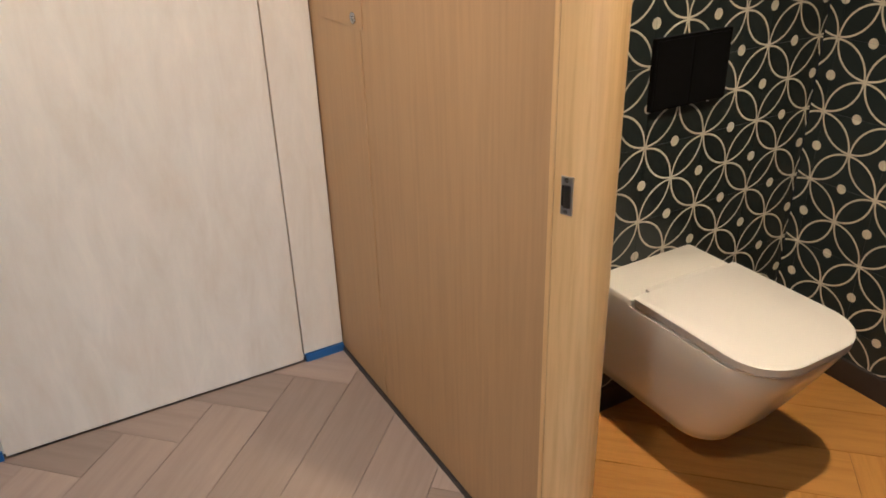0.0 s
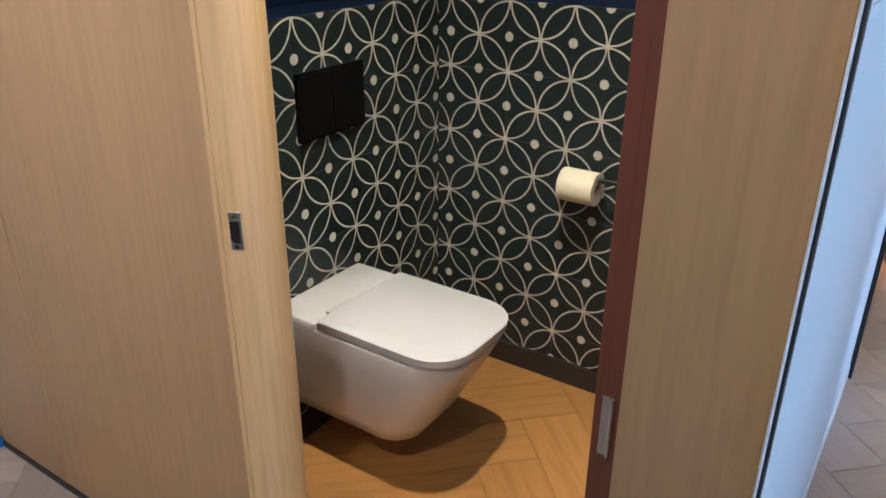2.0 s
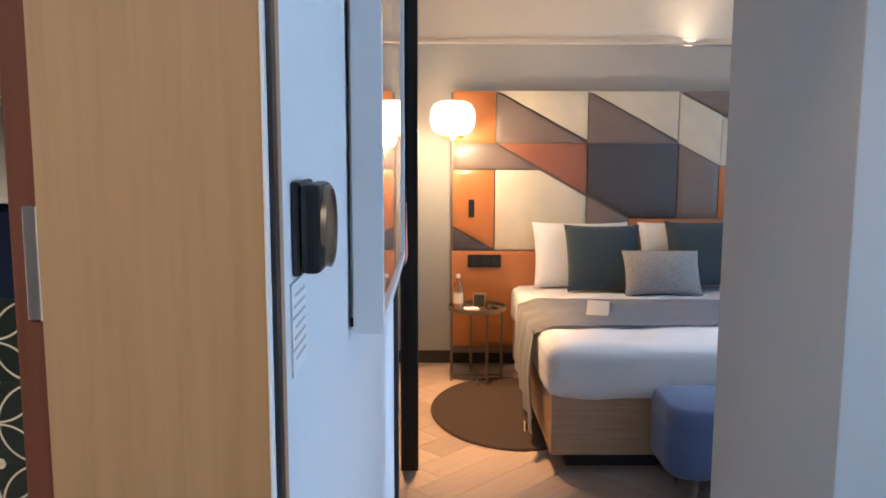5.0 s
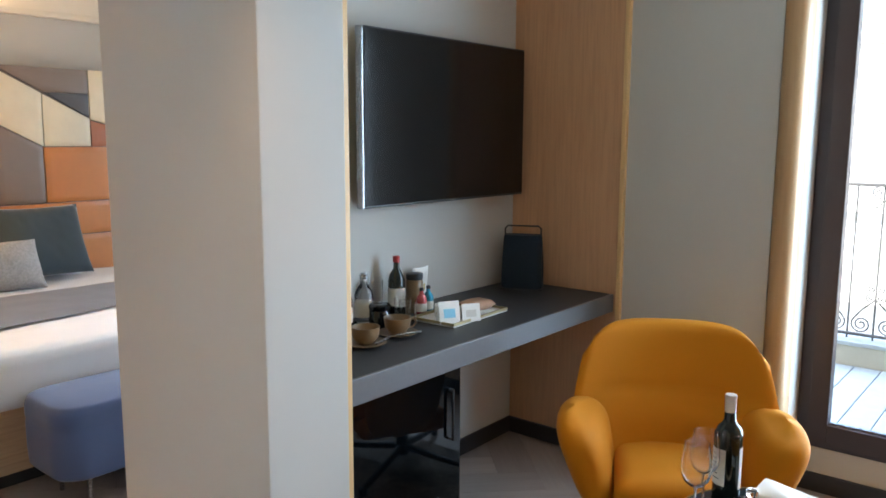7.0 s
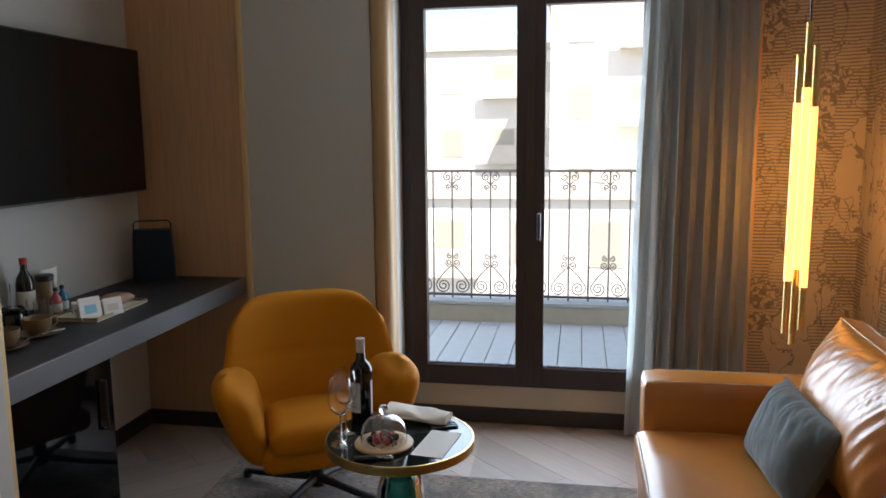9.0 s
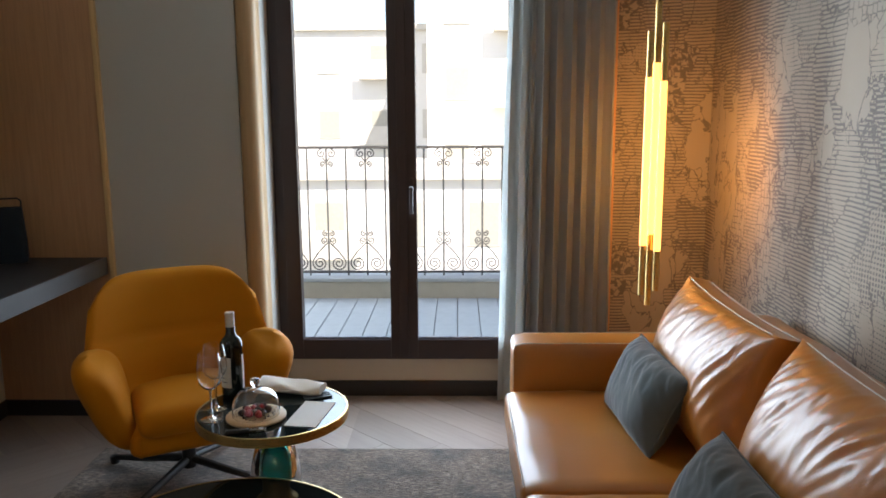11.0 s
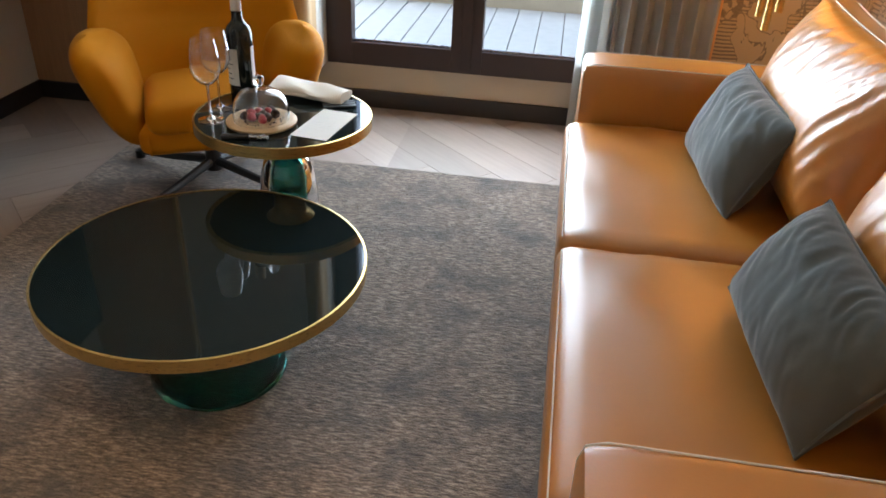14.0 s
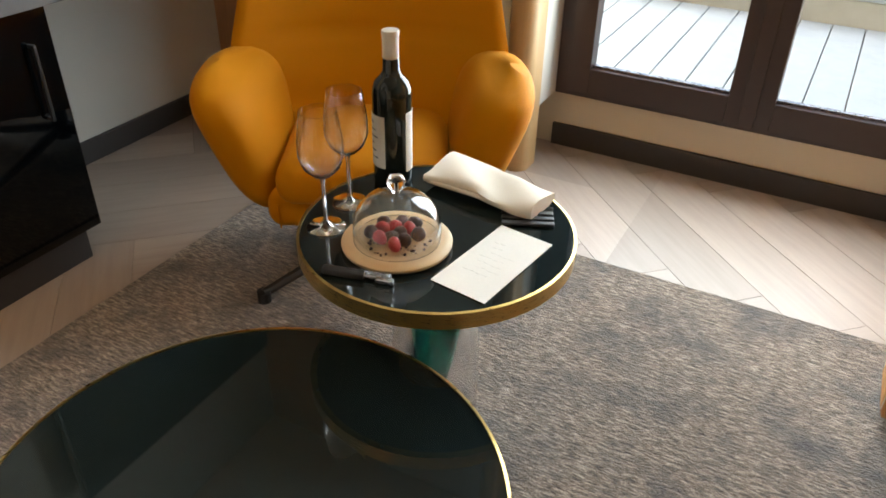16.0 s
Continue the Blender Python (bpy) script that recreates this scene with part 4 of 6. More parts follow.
def lobe(side):
    """A padded arm: a thick petal that leans out, rounded in front and drawn in towards the back."""
    bm = bmesh.new()
    rings = []
    nh, na = 26, 44
    for j in range(nh + 1):
        f = j / nh
        e = max(1e-3, 1 - abs(2 * f - 1) ** 4.2) ** 0.5
        z = 0.232 + 0.352 * f
        cx = 0.230 + 0.112 * f ** 0.85
        half_t = 0.056 + 0.034 * f ** 0.7
        half_l = 0.150 + 0.045 * f
        row = []
        for k in range(na):
            a = 2 * math.pi * k / na
            ca, sa = math.cos(a), math.sin(a)
            lx = half_t * e * math.copysign(abs(ca) ** 0.8, ca)
            ly = half_l * e ** 0.6 * math.copysign(abs(sa) ** 0.72, sa) + 0.045
            bend = -0.55 * max(0.0, ly - 0.02) ** 2 * 2.2 - 0.30 * max(0.0, -ly - 0.06) ** 2
            row.append(bm.verts.new((side * (cx + lx + bend), ly, z + 0.055 * (ly - 0.045) * f + 0.006 * ca)))
        rings.append(row)
    for p, q in zip(rings, rings[1:]):
        for k in range(na):
            bm.faces.new((p[k], p[(k + 1) % na], q[(k + 1) % na], q[k]))
    bm.faces.new(rings[0])
    bm.faces.new(rings[-1])
    return bm


def chair_back():
    """The upright shell: widest over the arms, round at its upper corners, hollowed and leaning."""
    bm = bmesh.new()
    nu, nv = 40, 30
    grid = {}
    for s in (1, -1):
        for i in range(nu + 1):
            for j in range(nv + 1):
                u, v = 2 * i / nu - 1, j / nv
                if s == -1 and (i in (0, nu) or j in (0, nv)):
                    grid[s, i, j] = grid[1, i, j]
                    continue
                half = 0.235 + 0.125 * math.sin(min(1.0, v / 0.50) * math.pi / 2) - 0.062 * max(0.0, (v - 0.42) / 0.58) ** 1.3
                top = max(0.0, 1 - abs(u) ** 5.5) ** 0.5
                z = 0.245 + (0.585 * v if v < 0.8 else 0.585 * (0.8 + (v - 0.8) * (0.30 + 0.70 * top)))
                x = u * half * (1 - 0.07 * max(0.0, (v - 0.86) / 0.14) ** 2)
                y = 0.205 + 0.37 * max(0.0, z - 0.33) - 0.17 * abs(u) ** 2.4 * (1 - 0.45 * v)
                ease = (max(0.0, 1 - abs(u) ** 8) * max(0.0, 1 - abs(2 * v - 1) ** 12)) ** 0.5
                y += -s * 0.036 * ease
                if s == 1:
                    y += 0.008 * math.exp(-((z - 0.60) / 0.012) ** 2) * max(0.0, 1 - abs(u) ** 3) - 0.014 * math.exp(-((z - 0.50) / 0.07) ** 2) * (1 - u * u)
                grid[s, i, j] = bm.verts.new((x, y, z))
    for s in (1, -1):
        for i in range(nu):
            for j in range(nv):
                q = [grid[s, i, j], grid[s, i + 1, j], grid[s, i + 1, j + 1], grid[s, i, j + 1]]
                bm.faces.new(q if s == 1 else q[::-1])
    return bm


def armchair():
    c = thing("armchair", "mustard velvet swivel armchair with a winged shell", "armchair", pose(-1.188, 2.276, 0.0, 0, 0, 28.3))
    part("backrest", chair_back(), MUSTARD, c, "tall leaning back with rounded corners", 80)
    for side in (1, -1):
        part("armrest", lobe(side), MUSTARD, c, "", 80)
    part("seat_pan", pad(-0.235, 0.235, -0.135, 0.27, 0.222, 0.325, 0.04, 10, 0.0), MUSTARD, c, "", 60)
    part("seat_cushion", pad(-0.205, 0.205, -0.165, 0.25, 0.298, 0.408, 0.048, 16, 0.024, 0.004), MUSTARD, c, "plump seat cushion", 60)
    part("front_seam", rod([(-0.20, -0.137, 0.235), (-0.203, -0.138, 0.30)], 0.0022, 6), MUSTARD, c)
    part("column", rod([(0, 0.13, 0.05), (0, 0.13, 0.24)], 0.028, 16), BLACK_METAL, c)
    for k in range(4):
        a = radians(45 + 90 * k)
        ca, sa = math.cos(a), math.sin(a)
        leg = part("leg", rod([(0, 0.13, 0.088), (0.20 * ca, 0.13 + 0.20 * sa, 0.056), (0.375 * ca, 0.13 + 0.375 * sa, 0.036)], 0.018, 8, 0.012), BLACK_METAL, c, "black metal star leg")
        part("glide", rod([(0.375 * ca, 0.13 + 0.375 * sa, 0.0), (0.375 * ca, 0.13 + 0.375 * sa, 0.042)], 0.018, 12), BLACK_METAL, leg)
    return c


armchair()

# pendant of three lit tubes in brass sleeves
pend = thing("pendant_lamp", "cluster pendant of lit glass tubes in brass sleeves", "lamp")
PX, PY = 0.645, 2.65
for dx, dy, z0, z1, zb, zt in ((-0.028, 0.0, 0.914, 1.598, 0.702, 1.777), (0.006, 0.022, 0.957, 1.656, 0.653, 1.897), (0.030, -0.004, 0.890, 1.583, 0.720, 1.810)):
    x, y = PX + dx, PY + dy
    part("tube", rod([(x, y, z0), (x, y, z1)], 0.0150, 20), TUBE, pend, "glowing frosted glass tube", 40)
    part("sleeve", rod([(x, y, zb), (x, y, z0 + 0.002)], 0.0128, 20), BRASS, pend, "brass sleeve", 40)
    part("upper_sleeve", rod([(x, y, z1 - 0.002), (x, y, zt)], 0.0128, 20), BRASS, pend, "brass sleeve", 40)
part("cord", rod([(PX + 0.006, PY + 0.022, 1.895), (PX + 0.006, PY + 0.022, H)], 0.004, 8), BLACK_METAL, pend)
part("canopy", lathe([(0.05, H - 0.025), (0.052, H - 0.001)], 32), BRASS, pend).location = (PX + 0.006, PY + 0.022, 0)
lamp("pendant_light", "SPOT", look((PX + 0.062, PY + 0.040, 1.28), (PX + 0.062 + 0.56, PY + 0.040 + 0.83, 1.24)), 8.5, (1.0, 0.42, 0.09), 0.03, spot=168, blend=1.0)

# television and desk
tv = thing("television", "large flat television on the grey wall, switched off", "television")
part("screen", boxes((-2.302, -2.2965, 1.927, 2.980, 1.243, 1.900), bevel=0.001), SCREEN, tv, "dark glossy screen")
part("bezel", boxes((-2.335, -2.3005, 1.920, 2.986, 1.233, 1.907), bevel=0.004), BLACK_METAL, tv)
# Added strip that stands in for the window's reflection along the screen edge.
part("side_strip", boxes((-2.333, -2.2985, 1.9175, 1.922, 1.235, 1.905)), STEEL, tv, "bright steel strip added for the window's reflection")
part("bracket", boxes((-2.398, -2.334, 2.2, 2.7, 1.42, 1.72)), BLACK_METAL, tv)
part("logo_mark", boxes((-2.2966, -2.2958, 2.43, 2.47, 1.2365, 1.2405)), STEEL, tv)

desk = thing("wall_desk", "long charcoal wall desk with a thick grey stone edge", "desk")
part("desktop", boxes((-2.397, -1.845, 1.351, 3.052, 0.7145, 0.793), bevel=0.002), DESK_TOP, desk, "charcoal top")
part("front_edge", boxes((-1.8445, -1.832, 1.351, 3.052, 0.712, 0.7935), bevel=0.002), DESK_EDGE, desk, "grey stone-look front edge")

fridge = thing("minibar", "glossy black minibar cabinet under the desk", "minibar")
part("body", boxes((-2.38, -1.917, 1.365, 1.998, 0.09, 0.7135), bevel=0.002), BLACK_METAL, fridge)
dr = part("door", boxes((-1.9165, -1.896, 1.362, 2.002, 0.097, 0.708), bevel=0.003), BLACK_GLASS, fridge, "glossy black door")
part("handle", boxes((-1.882, -1.874, 1.932, 1.941, 0.43, 0.62), (-1.896, -1.876, 1.932, 1.941, 0.43, 0.439), (-1.896, -1.876, 1.932, 1.941, 0.611, 0.62), bevel=0.002), BLACK_METAL, dr)
part("plinth", boxes((-2.36, -1.920, 1.38, 1.966, 0.0, 0.0895)), DARK_SKIRT, fridge)

# ---------------------------------------------------------------- toilet room things
def rounded_rect(x0, x1, y0, y1, r_front, n=10, r_back=0.008):
    """Plan outline, front (towards +y) with large corners."""
    pts = []
    for cx, cy, r, a0 in ((x1 - r_front, y1 - r_front, r_front, 0), (x0 + r_front, y1 - r_front, r_front, 90), (x0 + r_back, y0 + r_back, r_back, 180), (x1 - r_back, y0 + r_back, r_back, 270)):
        for i in range(n + 1):
            a = radians(a0 + 90 * i / n)
            pts.append((cx + r * math.cos(a), cy + r * math.sin(a)))
    return pts


def stack(levels, cap=True):
    """A skin over outlines of equal length at rising heights."""
    bm = bmesh.new()
    rings = [[bm.verts.new((x, y, z)) for x, y in pts] for z, pts in levels]
    n = len(rings[0])
    for a, b in zip(rings, rings[1:]):
        for i in range(n):
            bm.faces.new((a[i], a[(i + 1) % n], b[(i + 1) % n], b[i]))
    if cap:
        bm.faces.new(rings[0])
        bm.faces.new(rings[-1])
    return bm


toilet = thing("toilet", "white wall-hung ceramic toilet with closed flat lid", "toilet")
lv = []
for z, s, f, r in ((0.132, 0.100, -0.885, 0.07), (0.140, 0.118, -0.865, 0.085), (0.19, 0.138, -0.83, 0.10), (0.27, 0.154, -0.785, 0.105), (0.35, 0.165, -0.742, 0.11), (0.42, 0.172, -0.706, 0.115), (0.434, 0.171, -0.708, 0.115)):
    lv.append((z, rounded_rect(-1.284 - s, -1.284 + s, -1.243, f, r)))
part("bowl", stack(lv), CERAMIC, toilet, "", 50)
lv = [(0.4345, rounded_rect(-1.284 - 0.172, -1.284 + 0.172, -1.243, -1.095, 0.012)), (0.452, rounded_rect(-1.284 - 0.172, -1.284 + 0.172, -1.243, -1.095, 0.012)), (0.455, rounded_rect(-1.284 - 0.169, -1.284 + 0.169, -1.240, -1.098, 0.012))]
part("back_deck", stack(lv), CERAMIC, toilet, "", 50)
for nm, z0, z1, g in (("seat", 0.4360, 0.4440, 0.004), ("lid", 0.4450, 0.4680, 0.0)):
    lv = [(z0, rounded_rect(-1.284 - 0.171 + g, -1.284 + 0.171 - g, -1.09, -0.694 - g, 0.11)), (z1 - 0.004, rounded_rect(-1.284 - 0.173 + g, -1.284 + 0.173 - g, -1.09, -0.692 - g, 0.11)), (z1, rounded_rect(-1.284 - 0.168 + g, -1.284 + 0.168 - g, -1.086, -0.697 - g, 0.107))]
    part(nm, stack(lv), WHITE_PLASTIC, toilet, "flat white lid, closed" if nm == "lid" else "", 50)
part("hinge_block", boxes((-1.40, -1.17, -1.110, -1.090, 0.452, 0.462), bevel=0.003), WHITE_PLASTIC, toilet)

fp = thing("flush_plate", "matt black rectangular flush plate on the tiled wall", "flush plate")
part("frame", boxes((-1.500, -1.248, -1.2438, -1.231, 0.862, 1.036), bevel=0.003), MATT_BLACK, fp)
part("button", boxes((-1.493, -1.372, -1.2308, -1.228, 0.868, 1.030), bevel=0.0015), MATT_BLACK, fp)
part("button", boxes((-1.368, -1.255, -1.2308, -1.228, 0.868, 1.030), bevel=0.0015), MATT_BLACK, fp)


def paper_roll(name, m, w, r, label, tissue=ROLL):
    t = thing(name, label, "toilet paper", m)
    bm = lathe([(0.02, -w / 2), (r * 0.985, -w / 2), (r, -w / 2 + 0.003), (r, w / 2 - 0.003), (r * 0.985, w / 2), (0.02, w / 2), (0.02, -w / 2)], 40, False)
    part("paper", bm, tissue, t, "", 40)
    part("core", lathe([(0.0195, -w / 2), (0.0195, w / 2), (0.0185, w / 2), (0.0185, -w / 2), (0.0195, -w / 2)], 24, False), SNACK, t, "", 40)
    return t


hold = thing("toilet_roll_holder", "black metal toilet roll holder on tiles", "roll holder")
part("rod", rod([(-1.800, -0.79, 0.725), (-1.800, -0.575, 0.725), (-1.835, -0.560, 0.725), (-1.876, -0.560, 0.725)], 0.007, 10), BLACK_METAL, hold, "", 40)
part("rosette", boxes((-1.8755, -1.866, -0.60, -0.53, 0.69, 0.76), bevel=0.003), BLACK_METAL, hold)
rl = paper_roll("toilet_roll", pose(-1.800, -0.715, 0.697, 90, 0, 0), 0.105, 0.047, "white toilet roll hanging on a black holder")
part("loose_sheet", boxes((-0.0485, -0.0472, -0.04, 0.0, -0.0525, 0.0525)), PAPER, rl)
paper_roll("spare_toilet_roll", pose(-1.803, -1.322, 1.2165), 0.098, 0.052, "spare white toilet roll standing on the dark ledge", PAPER)

pic = thing("framed_print", "framed abstract print, dark shape and sandy waves", "picture")
px = -1.8855
part("frame", boxes((px, px + 0.022, -0.905, -0.893, 1.392, 2.06), (px, px + 0.022, -0.40, -0.388, 1.392, 2.06), (px, px + 0.022, -0.893, -0.40, 1.392, 1.404), (px, px + 0.022, -0.893, -0.40, 2.048, 2.06), bevel=0.002), WHITE_WALL, pic)
part("sheet", boxes((px, px + 0.010, -0.893, -0.40, 1.404, 2.048)), PRINT_PAPER, pic)
part("printed_bar", boxes((px + 0.0102, px + 0.0112, -0.828, -0.46, 1.566, 1.580)), PRINT_DARK, pic)
wv = [(-0.83, 1.487)] + [(-0.83 + 0.37 * i / 40, 1.520 + 0.020 * math.sin(i * 0.62) + 0.008 * math.sin(i * 1.7)) for i in range(41)] + [(-0.46, 1.487)]
bm = prism(wv, 0.001, "x")
bmesh.ops.translate(bm, vec=(px + 0.0102, 0, 0), verts=bm.verts)
part("printed_waves", bm, PRINT_SAND, pic)
bm = prism([(-0.66 + 0.155 * math.cos(radians(a)), 1.80 + 0.165 * math.sin(radians(a)) * (1 if a < 180 else 1.1)) for a in range(0, 360, 12)], 0.001, "x")
bmesh.ops.translate(bm, vec=(px + 0.0102, 0, 0), verts=bm.verts)
part("printed_shape", bm, PRINT_DARK, pic)
dl = thing("downlight", "small round recessed ceiling spotlight", "lamp")
part("rim", lathe([(0.045, 2.372), (0.05, 2.3795), (0.03, 2.3795), (0.03, 2.374), (0.045, 2.372)], 24, False), WHITE_PLASTIC, dl).location = (-1.24, -0.97, 0.001)

# ---------------------------------------------------------------- corridor wall
th = thing("thermostat", "black wall thermostat with a bronze rim", "thermostat")
part("back_plate", boxes((-0.857, -0.777, 0.0105, 0.018, 1.398, 1.482), bevel=0.003), BLACK_METAL, th)
part("body", boxes((-0.855, -0.776, 0.0182, 0.036, 1.400, 1.480), bevel=0.006), BLACK_METAL, th)
bm = lathe([(0.034, 0.0), (0.0375, 0.0), (0.038, 0.005), (0.035, 0.0062), (0.034, 0.003), (0.0, 0.003)], 32, False)
bmesh.ops.transform(bm, matrix=pose(-0.815, 0.0358, 1.440, -90, 0, 0), verts=bm.verts)
part("dial", bm, NS_METAL, th, "bronze dial ring", 40)
card = thing("notice_card", "small white printed notice on the corridor wall", "notice")
part("sheet", boxes((-0.835, -0.765, 0.0105, 0.0125, 1.310, 1.393)), PAPER, card)
for i in range(7):
    part("printed_line", boxes((-0.828, -0.778 + 0.006 * (i % 3), 0.0126, 0.0131, 1.380 - i * 0.0095, 1.3825 - i * 0.0095)), PENCIL, card)
wp = thing("wall_picture", "large glazed picture in a deep white box frame", "picture")
part("frame", boxes((-1.225, -1.205, 0.018, 0.062, 1.245, 2.15), (-2.02, -2.0, 0.018, 0.062, 1.245, 2.15), (-2.0, -1.225, 0.018, 0.062, 1.245, 1.265), (-2.0, -1.225, 0.018, 0.062, 2.13, 2.15), bevel=0.001), WHITE_WALL, wp)
part("back_board", boxes((-2.0, -1.225, 0.012, 0.030, 1.265, 2.13)), PRINT_PAPER, wp)
# Black board behind the frame, its colour giving the shadow line on the wall.
part("shadow_gap", boxes((-2.0, -1.23, 0.0105, 0.0179, 1.25, 2.14)), BLACK_METAL, wp)
part("printed_shape", prism([(-1.62 + 0.22 * math.cos(radians(a)), 1.70 + 0.26 * math.sin(radians(a))) for a in range(0, 360, 15)], 0.0305, "y"), PRINT_SAND, wp)
part("glazing", boxes((-2.0, -1.225, 0.054, 0.057, 1.265, 2.13)), GLASS, wp)
tag = thing("door_tag", "salmon cardboard tag hanging on the dark door", "tag")
part("card", prism([(-2.62, 1.17), (-2.44, 1.17), (-2.52, 1.36)], 0.003, "y"), SALMON, tag)
part("loop", rod([(-2.52, 0.0015, 1.355), (-2.50, 0.0015, 1.40)], 0.002, 6), BLACK_METAL, tag)
tag.location = (0, 0.045, 0)
part("hook", boxes((-2.51, -2.49, -0.0445, 0.004, 1.395, 1.405)), BLACK_METAL, tag)

# ---------------------------------------------------------------- bedroom
hb = thing("headboard", "padded leather headboard of angular orange, cream and brown panels", "headboard")
part("board", boxes((-5.5345, -5.44, 0.25, 3.2, 0.10, 1.925), bevel=0.004), HB_TAUPE, hb)
PANELS = (
    (HB_ORANGE, ((0.27, 1.935), (0.555, 1.935), (0.555, 1.583), (0.27, 1.583))),
    (HB_CREAM, ((0.575, 1.935), (1.187, 1.935), (1.187, 1.605))),
    (HB_TAUPE, ((0.560, 1.925), (1.175, 1.588), (0.560, 1.588))),
    (HB_CREAM, ((1.205, 1.935), (1.812, 1.935), (1.812, 1.605))),
    (HB_TAUPE, ((1.193, 1.925), (1.800, 1.588), (1.193, 1.588))),
    (HB_CREAM, ((1.818, 1.925), (2.115, 1.772), (2.110, 1.432), (1.818, 1.588))),
    (HB_TAUPE, ((1.835, 1.935), (2.42, 1.935), (2.42, 1.782), (2.125, 1.782))),
    (HB_CREAM, ((2.120, 1.768), (2.42, 1.615), (2.42, 1.432), (2.116, 1.432))),
    (HB_DARK, ((2.138, 1.776), (2.42, 1.776), (2.42, 1.625))),
    (HB_TAUPE, ((0.268, 1.577), (0.560, 1.577), (0.845, 1.405), (0.268, 1.405))),
    (HB_RUST, ((0.578, 1.580), (1.187, 1.580), (1.187, 1.240))),
    (HB_DARK, ((1.195, 1.580), (1.814, 1.580), (1.814, 1.068), (1.495, 1.068), (1.195, 1.236))),
    (HB_TAUPE, ((1.822, 1.578), (2.102, 1.425), (2.102, 1.068), (1.822, 1.068))),
    (HB_ORANGE, ((2.110, 1.426), (2.70, 1.426), (2.70, 1.068), (2.110, 1.068))),
    (HB_ORANGE, ((0.266, 1.398), (0.550, 1.398), (0.550, 0.850), (0.266, 1.010))),
    (HB_DARK, ((0.264, 1.000), (0.535, 0.846), (0.264, 0.840))),
    (HB_CREAM, ((0.558, 1.398), (0.862, 1.398), (1.187, 1.216), (1.187, 0.845), (0.558, 0.845))),
    (HB_TAUPE, ((1.194, 1.214), (1.486, 1.062), (1.486, 0.845), (1.194, 0.845))),
    (HB_ORANGE, ((1.494, 1.060), (2.70, 1.060), (2.70, 0.845), (1.494, 0.845))),
    (HB_ORANGE, ((0.262, 0.835), (3.18, 0.835), (3.18, 0.16), (0.262, 0.16))),
    (HB_CREAM, ((2.428, 1.935), (3.18, 1.935), (3.18, 1.43), (2.428, 1.61))),
    (HB_RUST, ((2.428, 1.60), (3.18, 1.42), (3.18, 1.07), (2.708, 1.07), (2.708, 1.43), (2.428, 1.43))),
)
for m_, poly in PANELS:
    bm = prism([(y, z) for y, z in poly], 0.022, "x", 0.028, 0.012)
    bmesh.ops.translate(bm, vec=(-5.4395, 0, 0), verts=bm.verts)
    part("panel", bm, m_, hb, {"headboard_orange": "orange leather", "headboard_cream": "cream leather", "headboard_taupe": "taupe leather", "headboard_dark": "dark brown leather", "headboard_rust": "rust leather"}[m_.name], 50)
sw = thing("wall_switch", "narrow black light switch on the orange panel", "switch")
part("plate", boxes((-5.406, -5.396, 0.372, 0.412, 1.075, 1.195), bevel=0.003), BLACK_METAL, sw)
part("rocker", boxes((-5.396, -5.392, 0.382, 0.402, 1.10, 1.17), bevel=0.001), BLACK_METAL, sw)
so = thing("socket_strip", "black bedside socket strip with outlets", "socket")
part("plate", boxes((-5.406, -5.394, 0.368, 0.600, 0.722, 0.812), bevel=0.003), BLACK_METAL, so)
for y in (0.40, 0.47, 0.54):
    part("outlet", boxes((-5.394, -5.390, y, y + 0.045, 0.745, 0.790), bevel=0.003), DARK_SKIRT, so)

wl_ = thing("wall_lamp", "lit opal glass wall lamp on a brass base", "lamp")
prof = [(0.004, 1.632), (0.075, 1.634), (0.118, 1.650), (0.142, 1.690), (0.148, 1.742), (0.142, 1.795), (0.118, 1.835), (0.075, 1.851), (0.004, 1.853)]
part("shade", lathe(prof, 40, False), OPAL, wl_, "glowing opal glass shade", 60)
part("base", lathe([(0.07, 1.612), (0.072, 1.616), (0.072, 1.628), (0.05, 1.632)], 32), BRASS, wl_, "brass base", 40)
part("arm", boxes((-0.34, -0.0, -0.012, 0.012, 1.600, 1.612)), BRASS, wl_)
wl_.location = (-5.2, 0.256, 0)
wl_lamp = lamp("bedside_light", "POINT", Matrix.Translation((-5.02, 0.27, 1.742)), 7.0, (1.0, 0.62, 0.28), 0.05)
wl_lamp.matrix_world = Matrix.Translation((-5.03, 0.27, 1.60))

bed = thing("bed", "made double bed with oak base and white duvet", "bed")
part("base", boxes((-5.40, -3.60, 0.69, 2.60, 0.085, 0.375), bevel=0.006), BED_WOOD, bed, "oak base box")
part("plinth", boxes((-5.38, -3.68, 0.78, 2.5, 0.0, 0.0848)), BLACK_METAL, bed)
bm = pad(-5.40, -3.580, 0.670, 2.62, 0.345, 0.605, 0.062, 24, 0.025, 0.012, 4)
for v in bm.verts:
    if v.co.z < 0.45:
        v.co.z += 0.018 * noise.noise(Vector((v.co.x * 5, v.co.y * 5, 2)))
        v.co.y += 0.012 * noise.noise(Vector((v.co.x * 8, v.co.z * 6, 7)))
        v.co.x += 0.012 * noise.noise(Vector((v.co.y * 8, v.co.z * 6, 9)))
part("duvet", bm, LINEN, bed, "smooth white duvet", 70)


def bed_pillow(name, y, x, z, w, h, t, tilt, material, label, seed, square=3.4):
    return solid(name, pillow(w, h, t, 26, 22, 0.012, seed, square, 0.55), material, label, "pillow", "pillows on the bed",
                 m=Matrix.Translation((x, y, z)) @ Euler((0, radians(-tilt), 0)).to_matrix().to_4x4() @ pose(0, 0, 0, 0, 0, 90), smooth=70)


